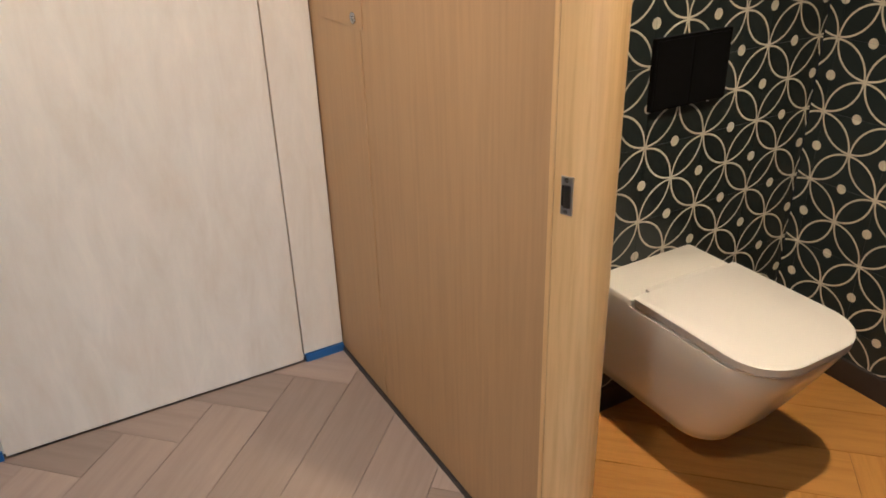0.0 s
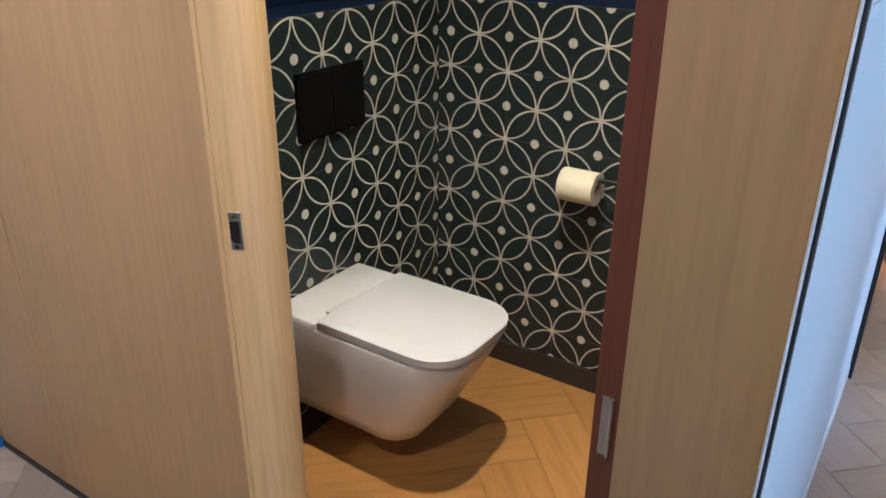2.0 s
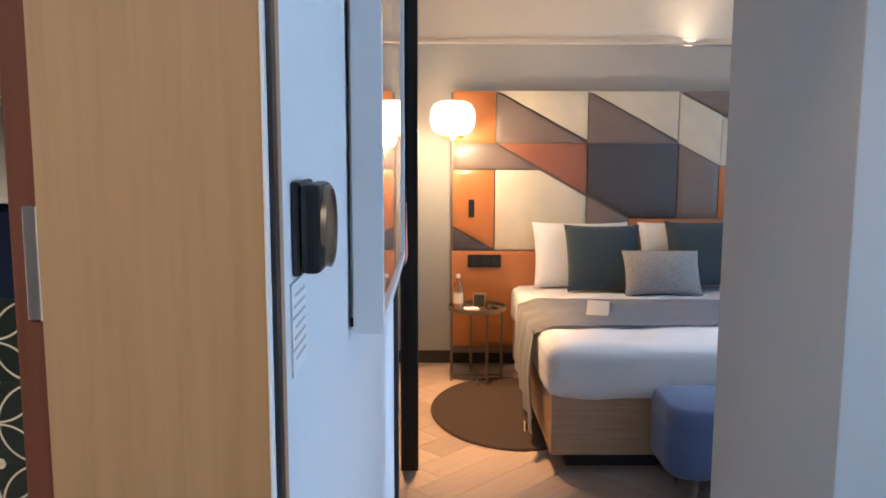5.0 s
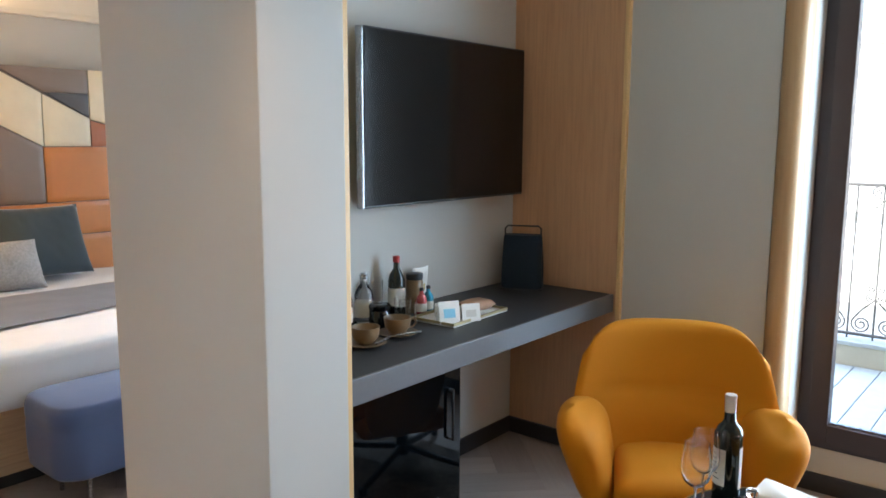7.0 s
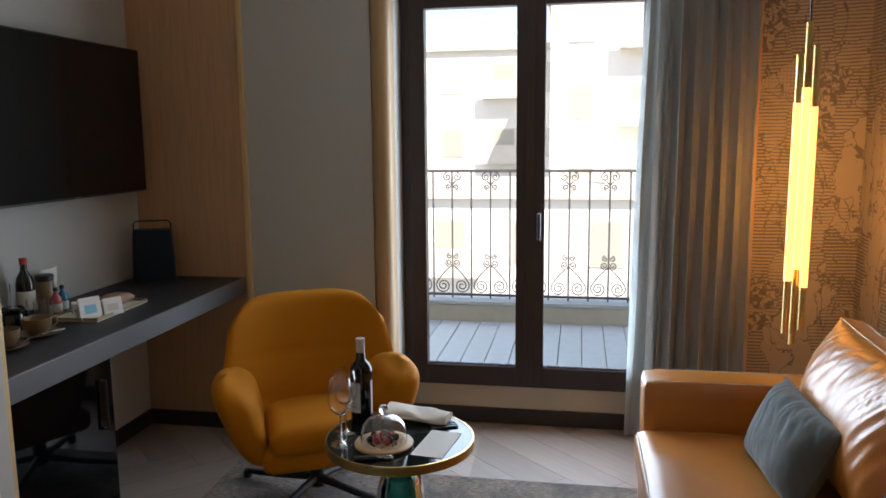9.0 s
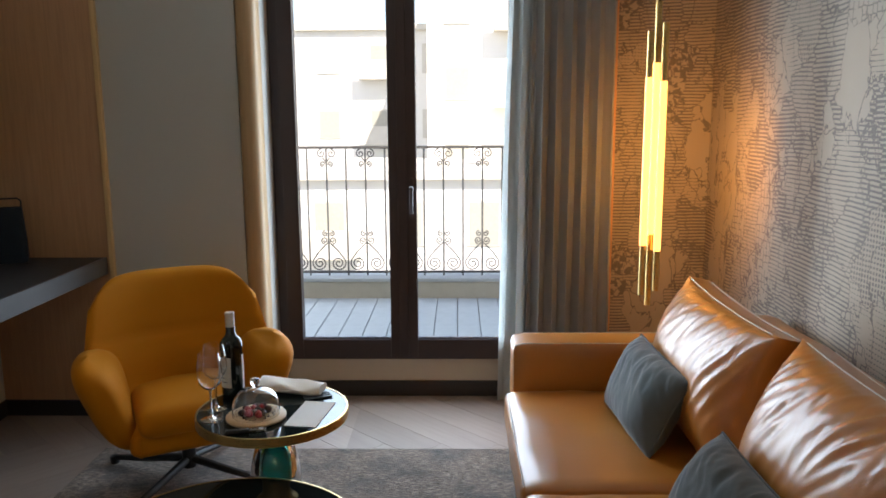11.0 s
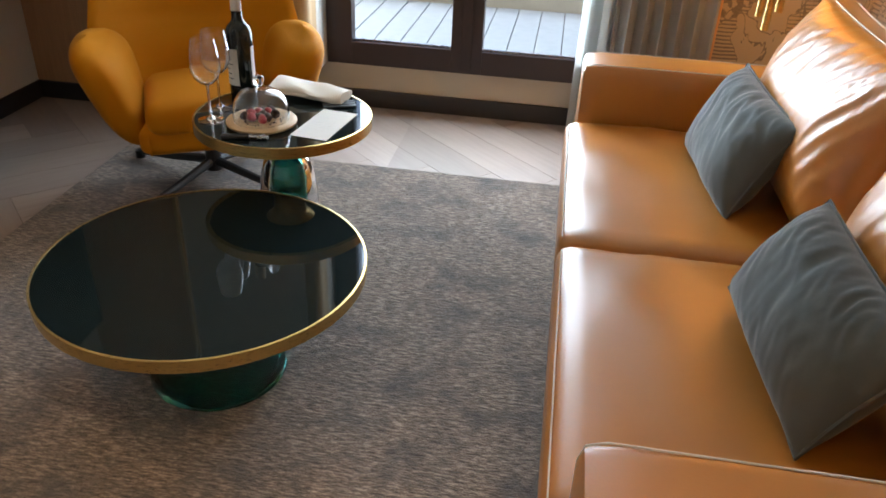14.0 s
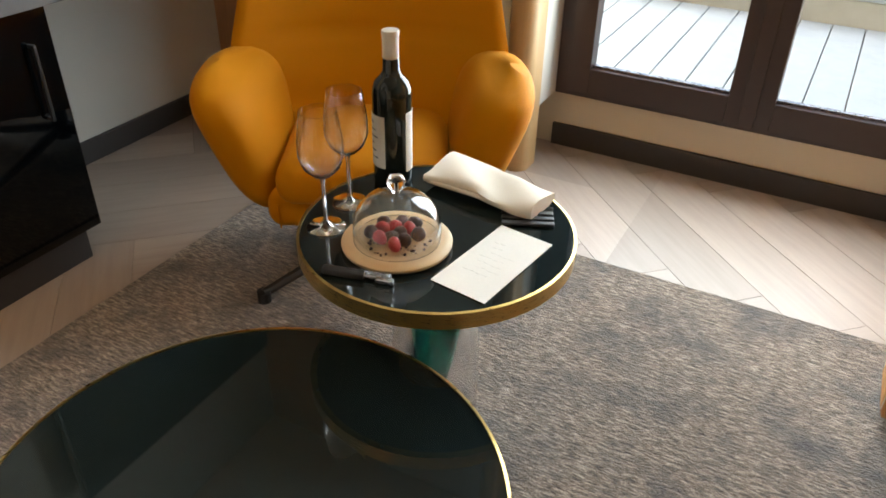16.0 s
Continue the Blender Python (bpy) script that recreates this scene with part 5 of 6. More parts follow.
bed_pillow("pillow", 1.135, -5.26, 0.83, 0.66, 0.46, 0.17, 20, LINEN, "white bed pillow against the headboard", 1)
bed_pillow("pillow", 1.86, -5.26, 0.83, 0.66, 0.46, 0.17, 20, LINEN, "white bed pillow against the headboard", 2)
bed_pillow("bed_cushion", 1.245, -5.07, 0.835, 0.50, 0.46, 0.15, 24, PETROL, "square slate-blue bed cushion", 3)
bed_pillow("bed_cushion", 1.93, -5.10, 0.86, 0.52, 0.46, 0.15, 24, PETROL, "square slate-blue bed cushion", 4)
bed_pillow("knit_cushion", 1.575, -4.88, 0.765, 0.49, 0.30, 0.25, 26, KNIT, "small plump grey knitted cushion", 5, 2.3)

# throw laid across the foot, hanging over the side
bm = bmesh.new()
rows = []
for j in range(22):
    f = j / 21
    row = []
    for i in range(61):
        u = i / 60
        y = 0.585 + 2.1 * u
        x = -4.78 + 0.78 * f + (0.20 * (1 - f)) * u + 0.04 * math.sin(u * 5)
        drop = max(0.0, (0.74 - y) / 0.155)
        x += 0.26 * drop
        z = 0.637 - 0.010 * (abs(y - 1.64)) ** 2
        if drop > 0:
            z = 0.615 - 0.43 * drop ** 1.2 * (0.72 + 0.4 * f)
            y = 0.655 - 0.035 * min(1, drop * 2) + 0.018 * math.sin(f * 24 + drop) * min(1, drop * 2)
        z += 0.004 * noise.noise(Vector((x * 8, y * 8, 3)))
        row.append(bm.verts.new((x, y, z)))
    rows.append(row)
for a, b in zip(rows, rows[1:]):
    for i in range(60):
        bm.faces.new((a[i], a[i + 1], b[i + 1], b[i]))
bmesh.ops.solidify(bm, geom=list(bm.faces), thickness=0.008)
thr = solid("throw", bm, THROW, "grey-blue woven throw across the bed, hanging over its side", "throw", smooth=70)
part("care_tag", boxes((-3.905, -3.875, 0.598, 0.601, 0.10, 0.15)), PAPER, thr, "small white sewn tag")
env = thing("welcome_card", "folded white card standing on the throw", "card", pose(-4.22, 1.035, 0.640, 0, 0, 70))
bm = boxes((-0.06, 0.06, -0.001, 0.001, 0, 0.085))
bmesh.ops.transform(bm, matrix=pose(0, -0.05, 0.001, -34, 0, 0), verts=bm.verts)
part("front", bm, PAPER, env)
bm = boxes((-0.06, 0.06, -0.001, 0.001, 0, 0.085))
bmesh.ops.transform(bm, matrix=pose(0, 0.05, 0.001, 34, 0, 0), verts=bm.verts)
part("flap", bm, PAPER, env)

ben = thing("bench", "blue-grey upholstered bench with rounded ends on thin legs", "bench")
prof = []
for cx, cy, a0 in ((0.09, 0.48, 0), (-0.09, 0.48, 90), (-0.09, -0.48, 180), (0.09, -0.48, 270)):
    for i in range(9):
        a = radians(a0 + 90 * i / 8)
        prof.append((cx + 0.115 * math.cos(a), cy + 0.115 * math.sin(a)))
lvs = []
for z, k in ((0.165, 0.93), (0.185, 0.985), (0.26, 1.0), (0.385, 1.0), (0.40, 0.985), (0.412, 1.0), (0.47, 1.0), (0.497, 0.965), (0.505, 0.90)):
    lvs.append((0.165 + (z - 0.165) * 0.88, [(x * k, y * (1 - (1 - k) * 0.4)) for x, y in prof]))
part("seat", stack(lvs), BENCH, ben, "", 50)
for x in (-0.13, 0.13):
    for y in (-0.46, 0.46):
        part("leg", rod([(x, y, 0.012), (x, y, 0.18)], 0.010, 10), STEEL, ben)
ben.location = (-3.345, 1.715, -0.012)

nt = thing("nightstand", "round bronze bedside table with a tray top on slim legs", "bedside table", pose(-5.13, 0.42, 0))
part("top", lathe([(0.002, 0.478), (0.185, 0.478), (0.192, 0.482), (0.192, 0.508), (0.187, 0.508), (0.185, 0.487), (0.002, 0.487)], 48, False), NS_METAL, nt, "", 40)
for a in (190, 280, 20, 100):
    ca, sa = 0.172 * math.cos(radians(a)), 0.172 * math.sin(radians(a))
    part("leg", boxes((ca - 0.009, ca + 0.009, sa - 0.009, sa + 0.009, 0, 0.478), bevel=0.002), NS_METAL, nt)
part("crossbar", boxes((-0.165, 0.165, -0.007, 0.007, 0.012, 0.024)), NS_METAL, nt)
part("crossbar", boxes((-0.007, 0.007, -0.165, 0.165, 0.0245, 0.036)), NS_METAL, nt)


def small_bottle(name, m, r, h, body, cap, label, category="bottle", labelled=True, glassy=GLASS):
    b = thing(name, label, category, m)
    part("body", lathe([(r * 0.9, 0), (r, 0.004), (r, h * 0.58), (r * 0.85, h * 0.68), (r * 0.38, h * 0.80), (r * 0.36, h * 0.93)], 28), body, b, "", 40)
    part("cap", lathe([(r * 0.42, h * 0.90), (r * 0.43, h), (r * 0.3, h + 0.002)], 20), cap, b, "", 40)
    if labelled:
        part("label", lathe([(r + 0.0006, h * 0.16), (r + 0.0006, h * 0.46)], 28, False), LABEL, b, "paper label")
    return b


small_bottle("water_bottle", pose(-5.12, 0.295, 0.4875), 0.032, 0.23, GLASS, WHITE_PLASTIC, "clear water bottle on the bedside table", labelled=True)
al = thing("alarm_clock", "small square brass desk clock on the bedside table", "clock", pose(-5.13, 0.44, 0.4875, 0, 0, 70))
part("case", boxes((-0.045, 0.045, -0.02, 0.02, 0, 0.105), bevel=0.006), BRASS, al)
part("face", boxes((-0.036, 0.036, -0.0215, -0.0202, 0.012, 0.094)), BLACK_METAL, al)
ph = thing("bedside_phone", "low dark tray with small items on the bedside table", "tray", pose(-5.07, 0.53, 0.4875, 0, 0, 20))
part("tray", boxes((-0.05, 0.05, -0.035, 0.035, 0, 0.008), bevel=0.002), DARK_SKIRT, ph)
part("lighter", boxes((-0.03, 0.03, -0.012, 0.012, 0.0085, 0.022), bevel=0.003), BLACK_METAL, ph)
cp = thing("card_stack", "pale glass coaster and cards on the bedside table", "cards", pose(-5.04, 0.38, 0.4875, 0, 0, 5))
part("cards", boxes((-0.04, 0.04, -0.045, 0.045, 0, 0.02), bevel=0.002), PAPER, cp)
solid("bedroom_rug", lathe([(0.002, 0.001), (0.545, 0.001), (0.55, 0.006), (0.54, 0.012), (0.002, 0.012)], 64, False), BED_RUG, "round dark brown rug half under the bed", "rug", m=Matrix.Translation((-4.50, 0.60, 0)) @ Matrix.Diagonal((1.17, 0.88, 1, 1)))

# ---------------------------------------------------------------- things on the desk
Z = 0.7935


def cup(m, label):
    c = thing("cup_and_saucer", label, "cup", m, "cups on the desk")
    part("saucer", lathe([(0.002, 0.004), (0.035, 0.002), (0.072, 0.012), (0.074, 0.015), (0.070, 0.015), (0.034, 0.007), (0.002, 0.007)], 36, False), CUP, c, "", 60)
    k = part("cup", lathe([(0.022, 0.0075), (0.028, 0.009), (0.046, 0.035), (0.050, 0.068), (0.048, 0.068), (0.043, 0.036), (0.024, 0.014), (0.002, 0.013)], 36, False), CUP, c, "", 60)
    part("handle", rod([(0.046, 0, 0.058), (0.066, 0, 0.060), (0.070, 0, 0.042), (0.058, 0, 0.028), (0.040, 0, 0.028)], 0.0045, 8), CUP, k, "", 60)
    part("spoon", rod([(-0.02, -0.055, 0.018), (0.075, -0.045, 0.018)], 0.003, 6, 0.005), STEEL, c)
    return c


c1 = cup(pose(-2.075, 1.700, Z, 0, 0, 100), "brown stoneware cup on its saucer")
copy_thing(c1, pose(-2.085, 1.872, Z, 0, 0, 60))
wb = small_bottle("wine_bottle_small", pose(-2.325, 2.125, Z), 0.034, 0.235, WINE_GLASS, RED_FOIL, "half bottle of red wine with pale label")
small_bottle("glass_water_bottle", pose(-2.300, 1.915, Z), 0.036, 0.195, GLASS, STEEL, "clear glass water bottle with label")
small_bottle("glass_water_bottle", pose(-2.290, 1.80, Z), 0.034, 0.19, GLASS, STEEL, "clear glass water bottle with label")
small_bottle("soda_bottle", pose(-2.225, 2.165, Z), 0.021, 0.112, PINK_DRINK, BLACK_METAL, "small bottle of pink soft drink")
small_bottle("soda_bottle", pose(-2.235, 2.218, Z), 0.021, 0.112, BLUE_DRINK, BLACK_METAL, "small bottle of blue soft drink")
jar = thing("black_jar", "glossy black lidded jar", "jar", pose(-2.215, 1.915, Z))
part("body", lathe([(0.036, 0), (0.040, 0.004), (0.040, 0.066), (0.037, 0.071)], 32), BLACK_GLASS, jar, "", 40)
part("lid", lathe([(0.041, 0.0715), (0.042, 0.075), (0.042, 0.086), (0.036, 0.092), (0.012, 0.094)], 32), BLACK_GLASS, jar, "", 40)
sj = thing("snack_jar", "glass jar of nuts with a dark lid", "jar", pose(-2.325, 2.235, Z))
part("body", lathe([(0.034, 0), (0.036, 0.004), (0.036, 0.118), (0.032, 0.126)], 28), CUP, sj, "brown nuts behind glass", 40)
part("lid", lathe([(0.035, 0.1265), (0.036, 0.15), (0.032, 0.152)], 28), BLACK_METAL, sj, "", 40)


def tumbler(name, m, r, h, label):
    g = thing(name, label, "glass", m)
    part("bowl", lathe([(r * 0.82, 0.0), (r * 0.84, 0.003), (r, h), (r - 0.0018, h), (r * 0.80, 0.008), (0.001, 0.008)], 32, False), GLASS, g, "", 60)
    return g


tumbler("tumbler", pose(-2.185, 2.04, Z), 0.036, 0.085, "upturned clear glass tumbler")
tumbler("tumbler", pose(-2.235, 2.065, Z), 0.036, 0.088, "clear glass tumbler beside the wine")
tumbler("tall_glass", pose(-2.355, 2.03, Z), 0.034, 0.15, "tall clear glass with a paper strip")
pk = thing("paper_packet", "white sachet leaning on the wall", "packet", pose(-2.372, 2.315, Z, 0, 0, 90))
bm = pillow(0.10, 0.165, 0.03, 12, 12, 0.004, 3, 4.0, 0.6)
bmesh.ops.transform(bm, matrix=pose(0, 0, 0.083, 8, 0, 0), verts=bm.verts)
part("sachet", bm, PAPER, pk, "", 60)
part("printed_mark", boxes((-0.02, 0.02, -0.019, -0.0165, 0.06, 0.09)), GOLD_TRAY, pk)
tr = thing("snack_tray", "rectangular pale tray with gilt rim", "tray", pose(-2.105, 2.265, Z, 0, 0, 2))
part("base", boxes((-0.105, 0.105, -0.185, 0.185, 0.0005, 0.006), bevel=0.001), LABEL, tr)
part("rim", boxes((-0.105, -0.100, -0.185, 0.185, 0.0062, 0.016), (0.100, 0.105, -0.185, 0.185, 0.0062, 0.016), (-0.100, 0.100, -0.185, -0.180, 0.0062, 0.016), (-0.100, 0.100, 0.180, 0.185, 0.0062, 0.016)), GOLD_TRAY, tr, "gilt rim")


def tent(m, w, h, label, color):
    t = thing("tent_card", label, "card", m, "tent cards on the tray")
    for s in (1, -1):
        bm = boxes((-w / 2, w / 2, -0.0006, 0.0006, 0, h))
        bmesh.ops.transform(bm, matrix=pose(0, s * h * 0.26, 0, s * 15, 0, 0), verts=bm.verts)
        part("leaf", bm, PAPER, t)
    bm = boxes((-w * 0.28, w * 0.28, -0.0014, -0.0008, h * 0.25, h * 0.65))
    bmesh.ops.transform(bm, matrix=pose(0, -h * 0.26, 0, -15, 0, 0), verts=bm.verts)
    part("printed_mark", bm, color, t)
    return t


tent(pose(-2.055, 2.125, Z + 0.0065, 0, 0, 62), 0.085, 0.085, "small white tent card with a blue print", CYAN_INK)
tent(pose(-2.010, 2.205, Z + 0.0065, 0, 0, 58), 0.075, 0.068, "small white tent card with a faint print", LABEL)
bg = solid("snack_bag", pillow(0.15, 0.09, 0.045, 18, 14, 0.008, 8, 3.5, 0.6), SNACK, "kraft snack bag lying on the tray", "snack bag", m=pose(-2.10, 2.36, Z + 0.030, 90, 0, 80), smooth=60)
for k, (x, y) in enumerate(((-2.13, 2.24), (-2.08, 2.275), (-2.15, 2.19))):
    bx = thing("snack_box", "small cream packet with brown print on the tray", "packet", pose(x, y, Z + 0.0065, 0, 0, 20 * k), "packets on the tray")
    part("box", boxes((-0.022, 0.022, -0.03, 0.03, 0, 0.032 + 0.006 * k), bevel=0.003), PAPER, bx)
    part("print", boxes((-0.0145, 0.0145, -0.0306, -0.0301, 0.008, 0.022)), SNACK, bx)
st = thing("sugar_sticks", "flat white sachets along the tray edge", "sachets", pose(-2.035, 2.35, Z + 0.0065, 0, 0, 0))
for k in range(4):
    part("sachet", boxes((-0.030 + k * 0.012, -0.020 + k * 0.012, -0.05, 0.05, 0, 0.005 + 0.0005 * k), bevel=0.001), PAPER, st)
ye = thing("yellow_booklet", "yellow folded leaflet at the back of the tray", "leaflet", pose(-2.165, 2.32, Z + 0.0065, 0, 0, 15))
part("cover", boxes((-0.04, 0.04, -0.05, 0.05, 0, 0.004)), BRASS, ye)
sp = thing("speaker", "dark blue-grey portable speaker with a wire carrying handle", "speaker", pose(-2.235, 2.905, Z, 0, 0, 24))
lv = []
for z, k in ((0.004, 0.94), (0.012, 1.0), (0.10, 0.985), (0.20, 0.93), (0.248, 0.90), (0.256, 0.86)):
    lv.append((z, [(x * k, y * (k if z > 0.012 else 1)) for x, y in rounded_rect(-0.098, 0.098, -0.045, 0.045, 0.025, 6, 0.025)]))
part("body", stack(lv), NAVY_MESH, sp, "fabric covered body", 50)
part("foot", boxes((-0.10, 0.10, -0.048, 0.048, 0, 0.0038), bevel=0.001), BLACK_METAL, sp)
part("handle", rod([(-0.085, 0, 0.25), (-0.085, 0, 0.285), (-0.072, 0, 0.297), (0.072, 0, 0.297), (0.085, 0, 0.285), (0.085, 0, 0.25)], 0.004, 8), BLACK_METAL, sp, "thin black wire handle", 60)

# ---------------------------------------------------------------- things on the side table
T = 0.5045


def wine_glass(m):
    g = thing("wine_glass", "empty clear stemmed wine glass", "wine glass", m, "wine glasses")
    part("foot", lathe([(0.002, 0.0004), (0.034, 0.0004), (0.0345, 0.0012), (0.015, 0.004), (0.005, 0.010), (0.0035, 0.02), (0.0032, 0.085), (0.005, 0.098)], 40, False), GLASS, g, "", 60)
    o = [(0.004, 0.098), (0.018, 0.104), (0.032, 0.119), (0.0395, 0.142), (0.039, 0.168), (0.0345, 0.200), (0.0315, 0.219)]
    i = [(r - 0.0011, z + (0.002 if z < 0.12 else 0)) for r, z in reversed(o)]
    part("bowl", lathe(o + i, 40, False), GLASS, g, "", 60)
    return g


g1 = wine_glass(pose(-0.937, 1.773, T))
copy_thing(g1, pose(-0.950, 1.866, T))
bo = thing("wine_bottle", "full dark bottle of red wine with bone capsule", "wine bottle", pose(-0.928, 1.984, T, 0, 0, 0))
part("body", lathe([(0.030, 0), (0.0365, 0.004), (0.0375, 0.012), (0.0375, 0.178), (0.0362, 0.190), (0.0305, 0.204), (0.0205, 0.214), (0.0158, 0.224), (0.0145, 0.262)], 40), WINE_GLASS, bo, "", 60)
part("capsule", lathe([(0.0150, 0.236), (0.0152, 0.286), (0.0162, 0.287), (0.0162, 0.293), (0.0150, 0.296), (0.002, 0.2965)], 32), CORK, bo, "bone coloured capsule", 40)
bm = bmesh.new()
for a0, a1, z0, z1 in ((-160, -80, 0.040, 0.145), (-17, 55, 0.03, 0.15)):
    n = 14
    ring = [[bm.verts.new((0.0380 * math.cos(radians(a0 + (a1 - a0) * i / n)), 0.0380 * math.sin(radians(a0 + (a1 - a0) * i / n)), z)) for i in range(n + 1)] for z in (z0, z1)]
    for i in range(n):
        bm.faces.new((ring[0][i], ring[0][i + 1], ring[1][i + 1], ring[1][i]))
lab = part("label", bm, LABEL, bo, "cream paper label with small grey writing", 60)
for k in range(6):
    bm = bmesh.new()
    z = 0.128 - k * 0.014
    a0, a1 = -150, -150 + 30 + 8 * (k % 3)
    rr = [[bm.verts.new((0.0384 * math.cos(radians(a0 + (a1 - a0) * i / 6)), 0.0384 * math.sin(radians(a0 + (a1 - a0) * i / 6)), zz)) for i in range(7)] for zz in (z, z + 0.003)]
    for i in range(6):
        bm.faces.new((rr[0][i], rr[0][i + 1], rr[1][i + 1], rr[1][i]))
    part("printed_line", bm, INK, lab)
bd = thing("serving_board", "round pale wood board", "board", pose(-0.798, 1.786, T))
part("board", lathe([(0.002, 0.0004), (0.088, 0.0004), (0.094, 0.004), (0.095, 0.010), (0.091, 0.014), (0.078, 0.0145), (0.002, 0.0135)], 56, False), MAPLE, bd, "", 50)
dm = thing("glass_dome", "clear glass dome with a round knob over chocolates", "glass dome", pose(-0.798, 1.786, T + 0.0148))
o = [(0.0745, 0.0), (0.0755, 0.012), (0.0735, 0.034), (0.066, 0.056), (0.051, 0.073), (0.029, 0.083), (0.006, 0.087)]
i = [(r - 0.002, z - 0.002) for r, z in reversed(o)]
i[-1] = (0.0725, 0.0)
part("cloche", lathe(o + [(0.001, 0.0875), (0.001, 0.0852)] + i + [(0.0745, 0.0)], 56, False), GLASS, dm, "", 60)
part("knob", lathe([(0.001, 0.0876), (0.007, 0.0885), (0.006, 0.093), (0.012, 0.097), (0.0160, 0.106), (0.0130, 0.116), (0.005, 0.120), (0.001, 0.1205)], 28, False), GLASS, dm, "round glass knob", 60)
rnd = random.Random(4)
for k in range(13):
    a, r = k * 2.4, 0.0125 * math.sqrt(k + 0.3)
    red = k in (1, 3, 4, 7, 10)
    bm = bmesh.new()
    bmesh.ops.create_icosphere(bm, subdivisions=2, radius=0.0125 if not red else 0.0118)
    for v in bm.verts:
        v.co *= 1 + 0.18 * noise.noise(v.co * 90 + Vector((k, 0, 0)))
        if red:
            v.co = Vector((v.co.x * (1.25 - 25 * v.co.z), v.co.y * 0.85, v.co.z * 1.15))
    solid("strawberry_half" if red else "chocolate_truffle", bm, BERRY if red else CHOCO, "red strawberry piece under the dome" if red else "dark chocolate truffle under the dome", "sweet", "sweets under the dome",
          m=pose(-0.798 + r * math.cos(a), 1.786 + r * math.sin(a), T + 0.0145 + (0.0135 if red else 0.0115), 0, 0, 50 * k), smooth=60)
bm = bmesh.new()
for k in range(90):
    a, r = rnd.uniform(0, 6.28), rnd.uniform(0.0, 0.062) ** 1.0
    q = bmesh.ops.create_cube(bm, size=rnd.uniform(0.0015, 0.004))
    bmesh.ops.translate(bm, vec=(-0.798 + r * math.cos(a), 1.786 + r * math.sin(a), T + 0.0158), verts=q["verts"])
solid("crumbs", bm, CHOCO, "scattered dark chocolate crumbs on the board", "crumbs", kind="stuff")
nb = thing("handwritten_note", "white note card with faint handwriting", "note", pose(-0.632, 1.8205, T, 0, 0, -8))
part("sheet", boxes((-0.052, 0.052, -0.105, 0.105, 0.0004, 0.0014)), PAPER, nb)
for k in range(7):
    x = -0.030 + 0.006 * (k % 3)
    for q in range(2 if k < 2 else 4):
        w = 0.007 + 0.004 * ((k * 5 + q * 3) % 4) / 3
        part("written_word", boxes((x, x + w, 0.050 - k * 0.016 + 0.0012 * (q % 2), 0.0507 - k * 0.016 + 0.0012 * (q % 2), 0.0015, 0.0016)), PENCIL, nb)
        x += w + 0.0035
# folded napkin
bm = bmesh.new()
rows = []
for j in range(25):
    a = 2 * math.pi * j / 24
    row = []
    for q in range(17):
        u = q / 16
        k = 1 + 0.10 * noise.noise(Vector((u * 5, j * 0.4, 1)))
        w = 0.058 - 0.012 * u
        cx, sx = math.cos(a), math.sin(a)
        px_, pz_ = w * math.copysign(abs(cx) ** 0.6, cx) * k, 0.0135 * math.copysign(abs(sx) ** 0.55, sx) * k
        row.append(bm.verts.new((-0.115 + 0.23 * u, px_ + 0.006 * math.sin(u * 6), 0.0155 + pz_ + 0.004 * math.sin(u * 4 + 1) + (0.006 * math.sin(u * 9 + px_ * 40) * max(0.0, sx)))))
    rows.append(row)
for a_, b_ in zip(rows, rows[1:]):
    for q in range(16):
        bm.faces.new((a_[q], a_[q + 1], b_[q + 1], b_[q]))
bm.faces.new([r[0] for r in rows[:-1]])
bm.faces.new([r[-1] for r in rows[:-1]])
bmesh.ops.remove_doubles(bm, verts=bm.verts, dist=0.0001)
nk = solid("napkin", bm, NAPKIN, "white cloth napkin folded and rolled on cutlery", "napkin", m=pose(-0.738, 2.025, T + 0.004, 0, 0, -6), smooth=60)
part("fold_edge", rod([(-0.11, -0.05, 0.012), (0.0, -0.052, 0.016), (0.112, -0.044, 0.010)], 0.004, 6), NAPKIN, nk)
cl = thing("cutlery_pouch", "dark cutlery ends peeping out below the napkin", "cutlery", pose(-0.635, 1.975, T, 0, 0, 25))
for k in range(3):
    part("handle", boxes((-0.05, 0.045, -0.024 + k * 0.018, -0.012 + k * 0.018, 0.0005, 0.006), bevel=0.002), BLACK_METAL, cl)
co = thing("corkscrew", "folded corkscrew with a black handle and steel levers", "corkscrew", pose(-0.800, 1.672, T, 0, 0, 15))
part("handle", boxes((-0.062, 0.010, -0.008, 0.008, 0.0005, 0.013), bevel=0.005), BLACK_METAL, co)
part("lever", boxes((-0.01, 0.052, -0.004, 0.010, 0.004, 0.010), (0.030, 0.060, -0.012, -0.002, 0.002, 0.011), bevel=0.002), STEEL, co, "steel lever")
part("worm", rod([(0.0 + 0.0013 * i, 0.0125 + 0.0035 * math.cos(i * 0.9), 0.0045 + 0.0035 * math.sin(i * 0.9)) for i in range(40)], 0.0009, 5), STEEL, co)

# ---------------------------------------------------------------- tiles of the toilet room, one by one
tile_meshes = {}


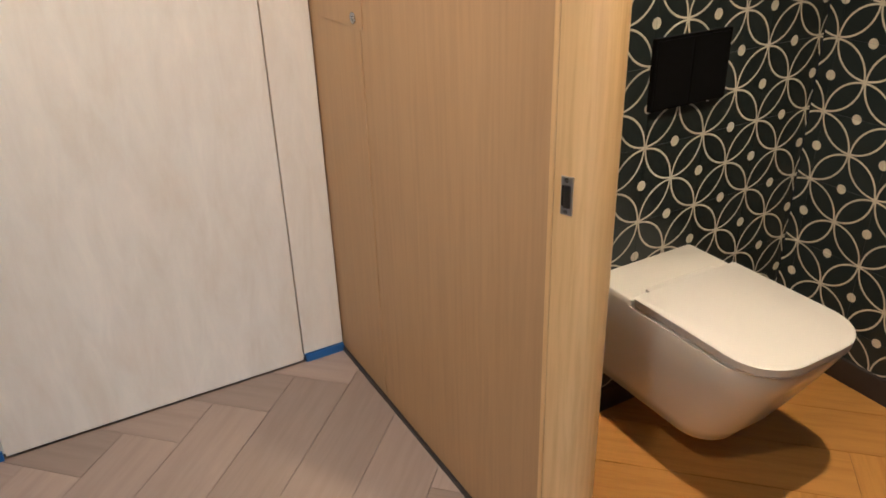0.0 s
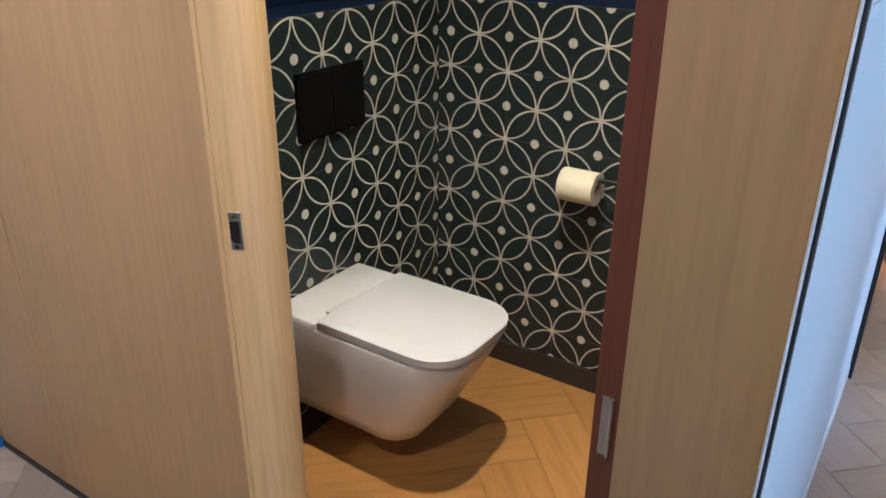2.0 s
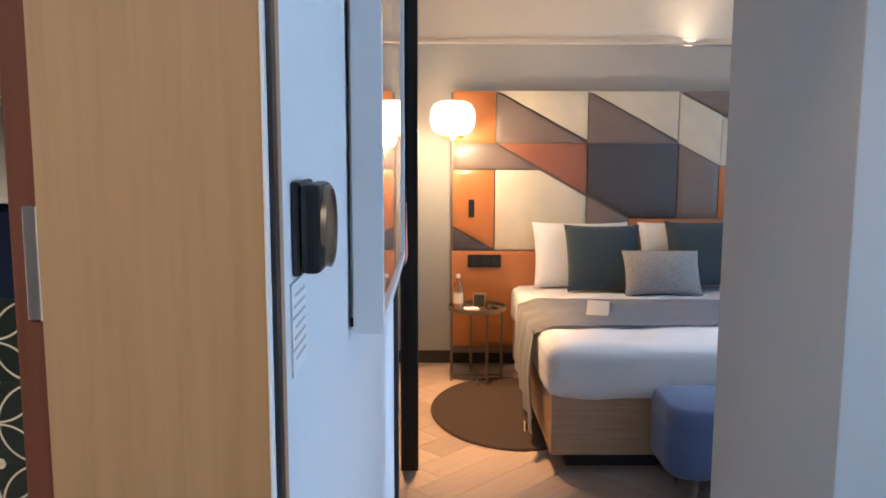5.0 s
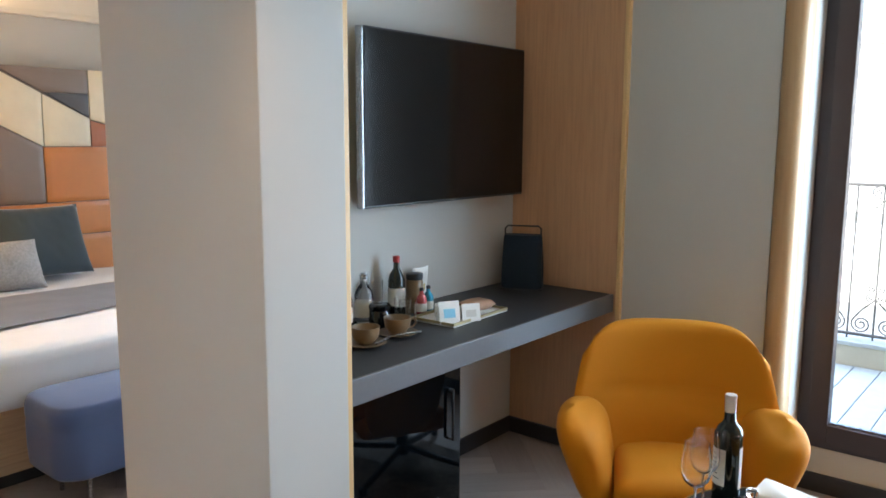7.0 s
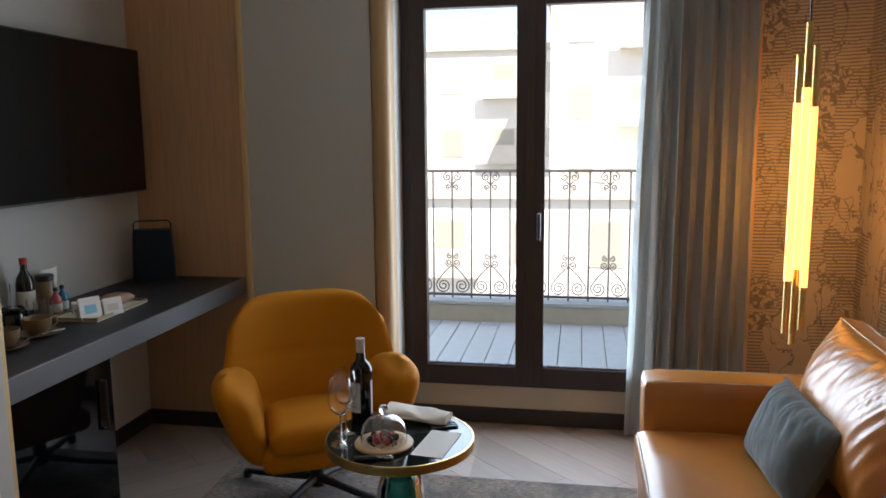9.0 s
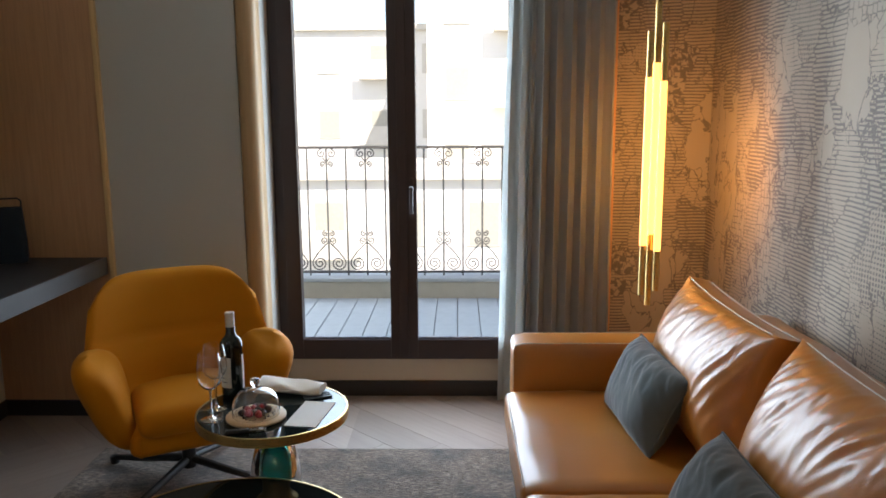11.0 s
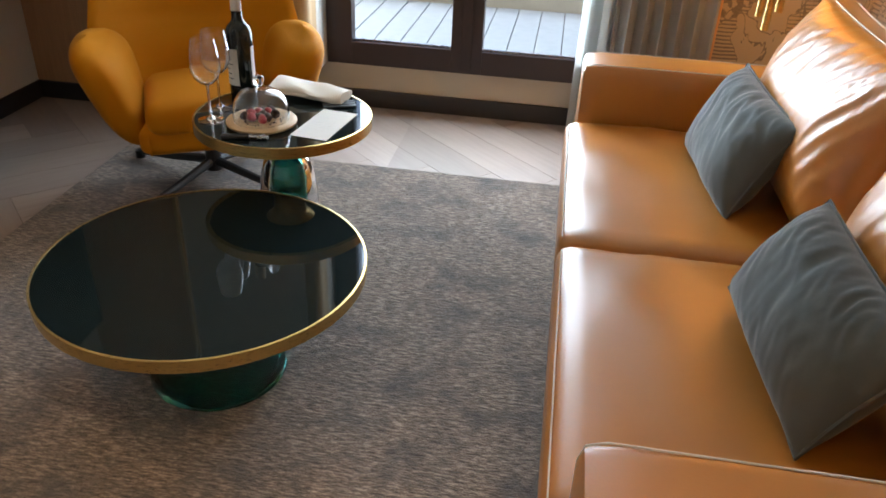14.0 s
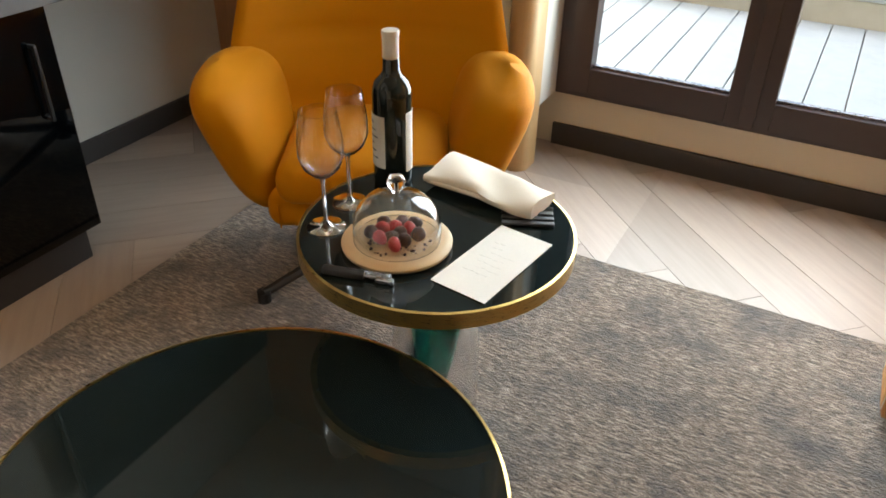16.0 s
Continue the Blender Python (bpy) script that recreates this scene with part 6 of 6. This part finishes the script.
def tile(parent, u0, u1, v0, v1, m):
    """A tile cut to u0..u1 by v0..v1 of its 0.2 m square, standing in the x-z plane and facing -y."""
    key = (round(u0, 4), round(u1, 4), round(v0, 4), round(v1, 4))
    if key not in tile_meshes:
        g = 0.0006
        tile_meshes[key] = mesh_from(boxes((u0 + g, u1 - g, 0.0, 0.009, v0 + g, v1 - g), bevel=0.0006, seg=1), "tile", TILE)
    o = new("tile", tile_meshes[key])
    o.parent = parent
    o.matrix_basis = m
    return o


tw = bpy.data.objects["wall_wc_cistern"]
tx = bpy.data.objects["wall_wc_west"]
ZTOP = 1.1685
for r in range(6):
    z0 = ZTOP - 0.2 * (r + 1)
    v0 = max(0.0, 0.04 - z0)
    # back wall: faces +y; the tile's u runs towards -x
    for c in range(6):
        xr = -0.858 - 0.2 * c
        u0, u1 = 0.0, 0.2
        if xr - 0.2 < -1.876:
            u1 = xr + 1.876
        if u1 > 0.01:
            tile(tw, u0, u1, v0, 0.2, pose(xr, -1.2455, z0, 0, 0, 180))
    tile(tw, 0.14, 0.2, v0, 0.2, pose(-0.658, -1.2455, z0, 0, 0, 180))
    # west wall: faces +x; u runs towards +y
    for c in range(6):
        y0 = -1.402 + 0.2 * c
        u0 = max(0.0, -1.2448 - y0)
        u1 = min(0.2, -0.142 - y0)
        tile(tx, u0, u1, v0, 0.2, pose(-1.8758, y0, z0, 0, 0, 90))

# ---------------------------------------------------------------- oak planks, herringbone at 45 degrees
PW, PL = 0.18, 0.90


def herring(x0, x1, y0, y1, ox, oy):
    """Centres and angles of the planks that touch a field."""
    out = []
    c = math.sqrt(0.5)
    for i in range(-44, 45):
        for j in range(-16, 17):
            for k in (0, 1):
                # in plank space: rows step by one width, zigzags by two lengths
                if k == 0:
                    a, b, ang = i * PW + j * 2 * PL + PL / 2, i * PW + PW / 2, 0
                else:
                    a, b, ang = i * PW + j * 2 * PL + PL + PW / 2, i * PW + PW - PL / 2, 90
                a, b = a + ox, b + oy
                x, y = c * (a + b), c * (a - b)
                m = PL / 2
                if x0 - m < x < x1 + m and y0 - m < y < y1 + m:
                    out.append((x, y, 45 - ang))
    return out


def clip(poly, x0, x1, y0, y1):
    for ax, lim, s in ((0, x0, 1), (0, x1, -1), (1, y0, 1), (1, y1, -1)):
        res = []
        for p, q in zip(poly, poly[1:] + poly[:1]):
            dp, dq = s * (p[ax] - lim), s * (q[ax] - lim)
            if dp >= 0:
                res.append(p)
            if dp * dq < 0:
                t = dp / (dp - dq)
                res.append((p[0] + (q[0] - p[0]) * t, p[1] + (q[1] - p[1]) * t))
        poly = res
        if len(poly) < 3:
            return []
    return poly


full = prism([(-PL / 2 + 0.0008, -PW / 2 + 0.0008), (PL / 2 - 0.0008, -PW / 2 + 0.0008), (PL / 2 - 0.0008, PW / 2 - 0.0008), (-PL / 2 + 0.0008, PW / 2 - 0.0008)], 0.0038, "z")
full_mesh = mesh_from(full, "plank", PLANK)


def lay(fields, material, mesh, ox, oy, only=None):
    for (x0, x1, y0, y1) in fields:
        for x, y, ang in herring(x0, x1, y0, y1, ox, oy):
            ca, sa = math.cos(radians(ang)), math.sin(radians(ang))
            g = 0.0008
            quad = [(x + ca * u - sa * v, y + sa * u + ca * v) for u, v in ((-PL / 2 + g, -PW / 2 + g), (PL / 2 - g, -PW / 2 + g), (PL / 2 - g, PW / 2 - g), (-PL / 2 + g, PW / 2 - g))]
            inside = clip(quad, x0, x1, y0, y1)
            if len(inside) < 3:
                continue
            whole = len(inside) == 4 and all(abs(a[0] - b[0]) + abs(a[1] - b[1]) < 1e-6 for a, b in zip(sorted(inside), sorted(quad)))
            if whole:
                o = new("plank", mesh)
            else:
                loc = [((px - x) * ca + (py - y) * sa, -(px - x) * sa + (py - y) * ca) for px, py in inside]
                area = sum(p[0] * q[1] - q[0] * p[1] for p, q in zip(loc, loc[1:] + loc[:1]))
                if abs(area) < 4e-4:
                    continue
                try:
                    o = new("plank", mesh_from(prism(loc, 0.0038, "z"), "plank", material))
                except ValueError:
                    continue
            o.parent = floor
            o.matrix_basis = pose(x, y, -0.0038, 0, 0, ang)


lay(((-0.672, 1.124, -1.92, -0.30), (-0.65, 1.124, -0.30, 3.33), (-2.40, -0.65, 0.012, 3.06), (-1.164, -0.65, 3.06, 3.33), (-5.548, -2.516, 0.006, 3.998), (-2.516, -2.40, 0.006, 1.05)), PLANK, full_mesh, -1.30, 1.155)
# Toilet room planks take the copy coloured orange for the lamplight.
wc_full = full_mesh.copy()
wc_full.materials[0] = PLANK_LAMPLIT
lay(((-1.874, -0.672, -1.244, -0.142),), PLANK_LAMPLIT, wc_full, -0.6, 0.3)

# balcony boards
for k in range(34):
    o = new("board", tile_meshes.setdefault("board", mesh_from(boxes((-0.0715, 0.0715, -0.798, 0.798, 0, 0.022), bevel=0.002, seg=1), "board", DECK)))
    o.parent = bpy.data.objects["balcony_floor"]
    o.location = (-2.6 + 0.148 * k, 4.26, 0.0865)
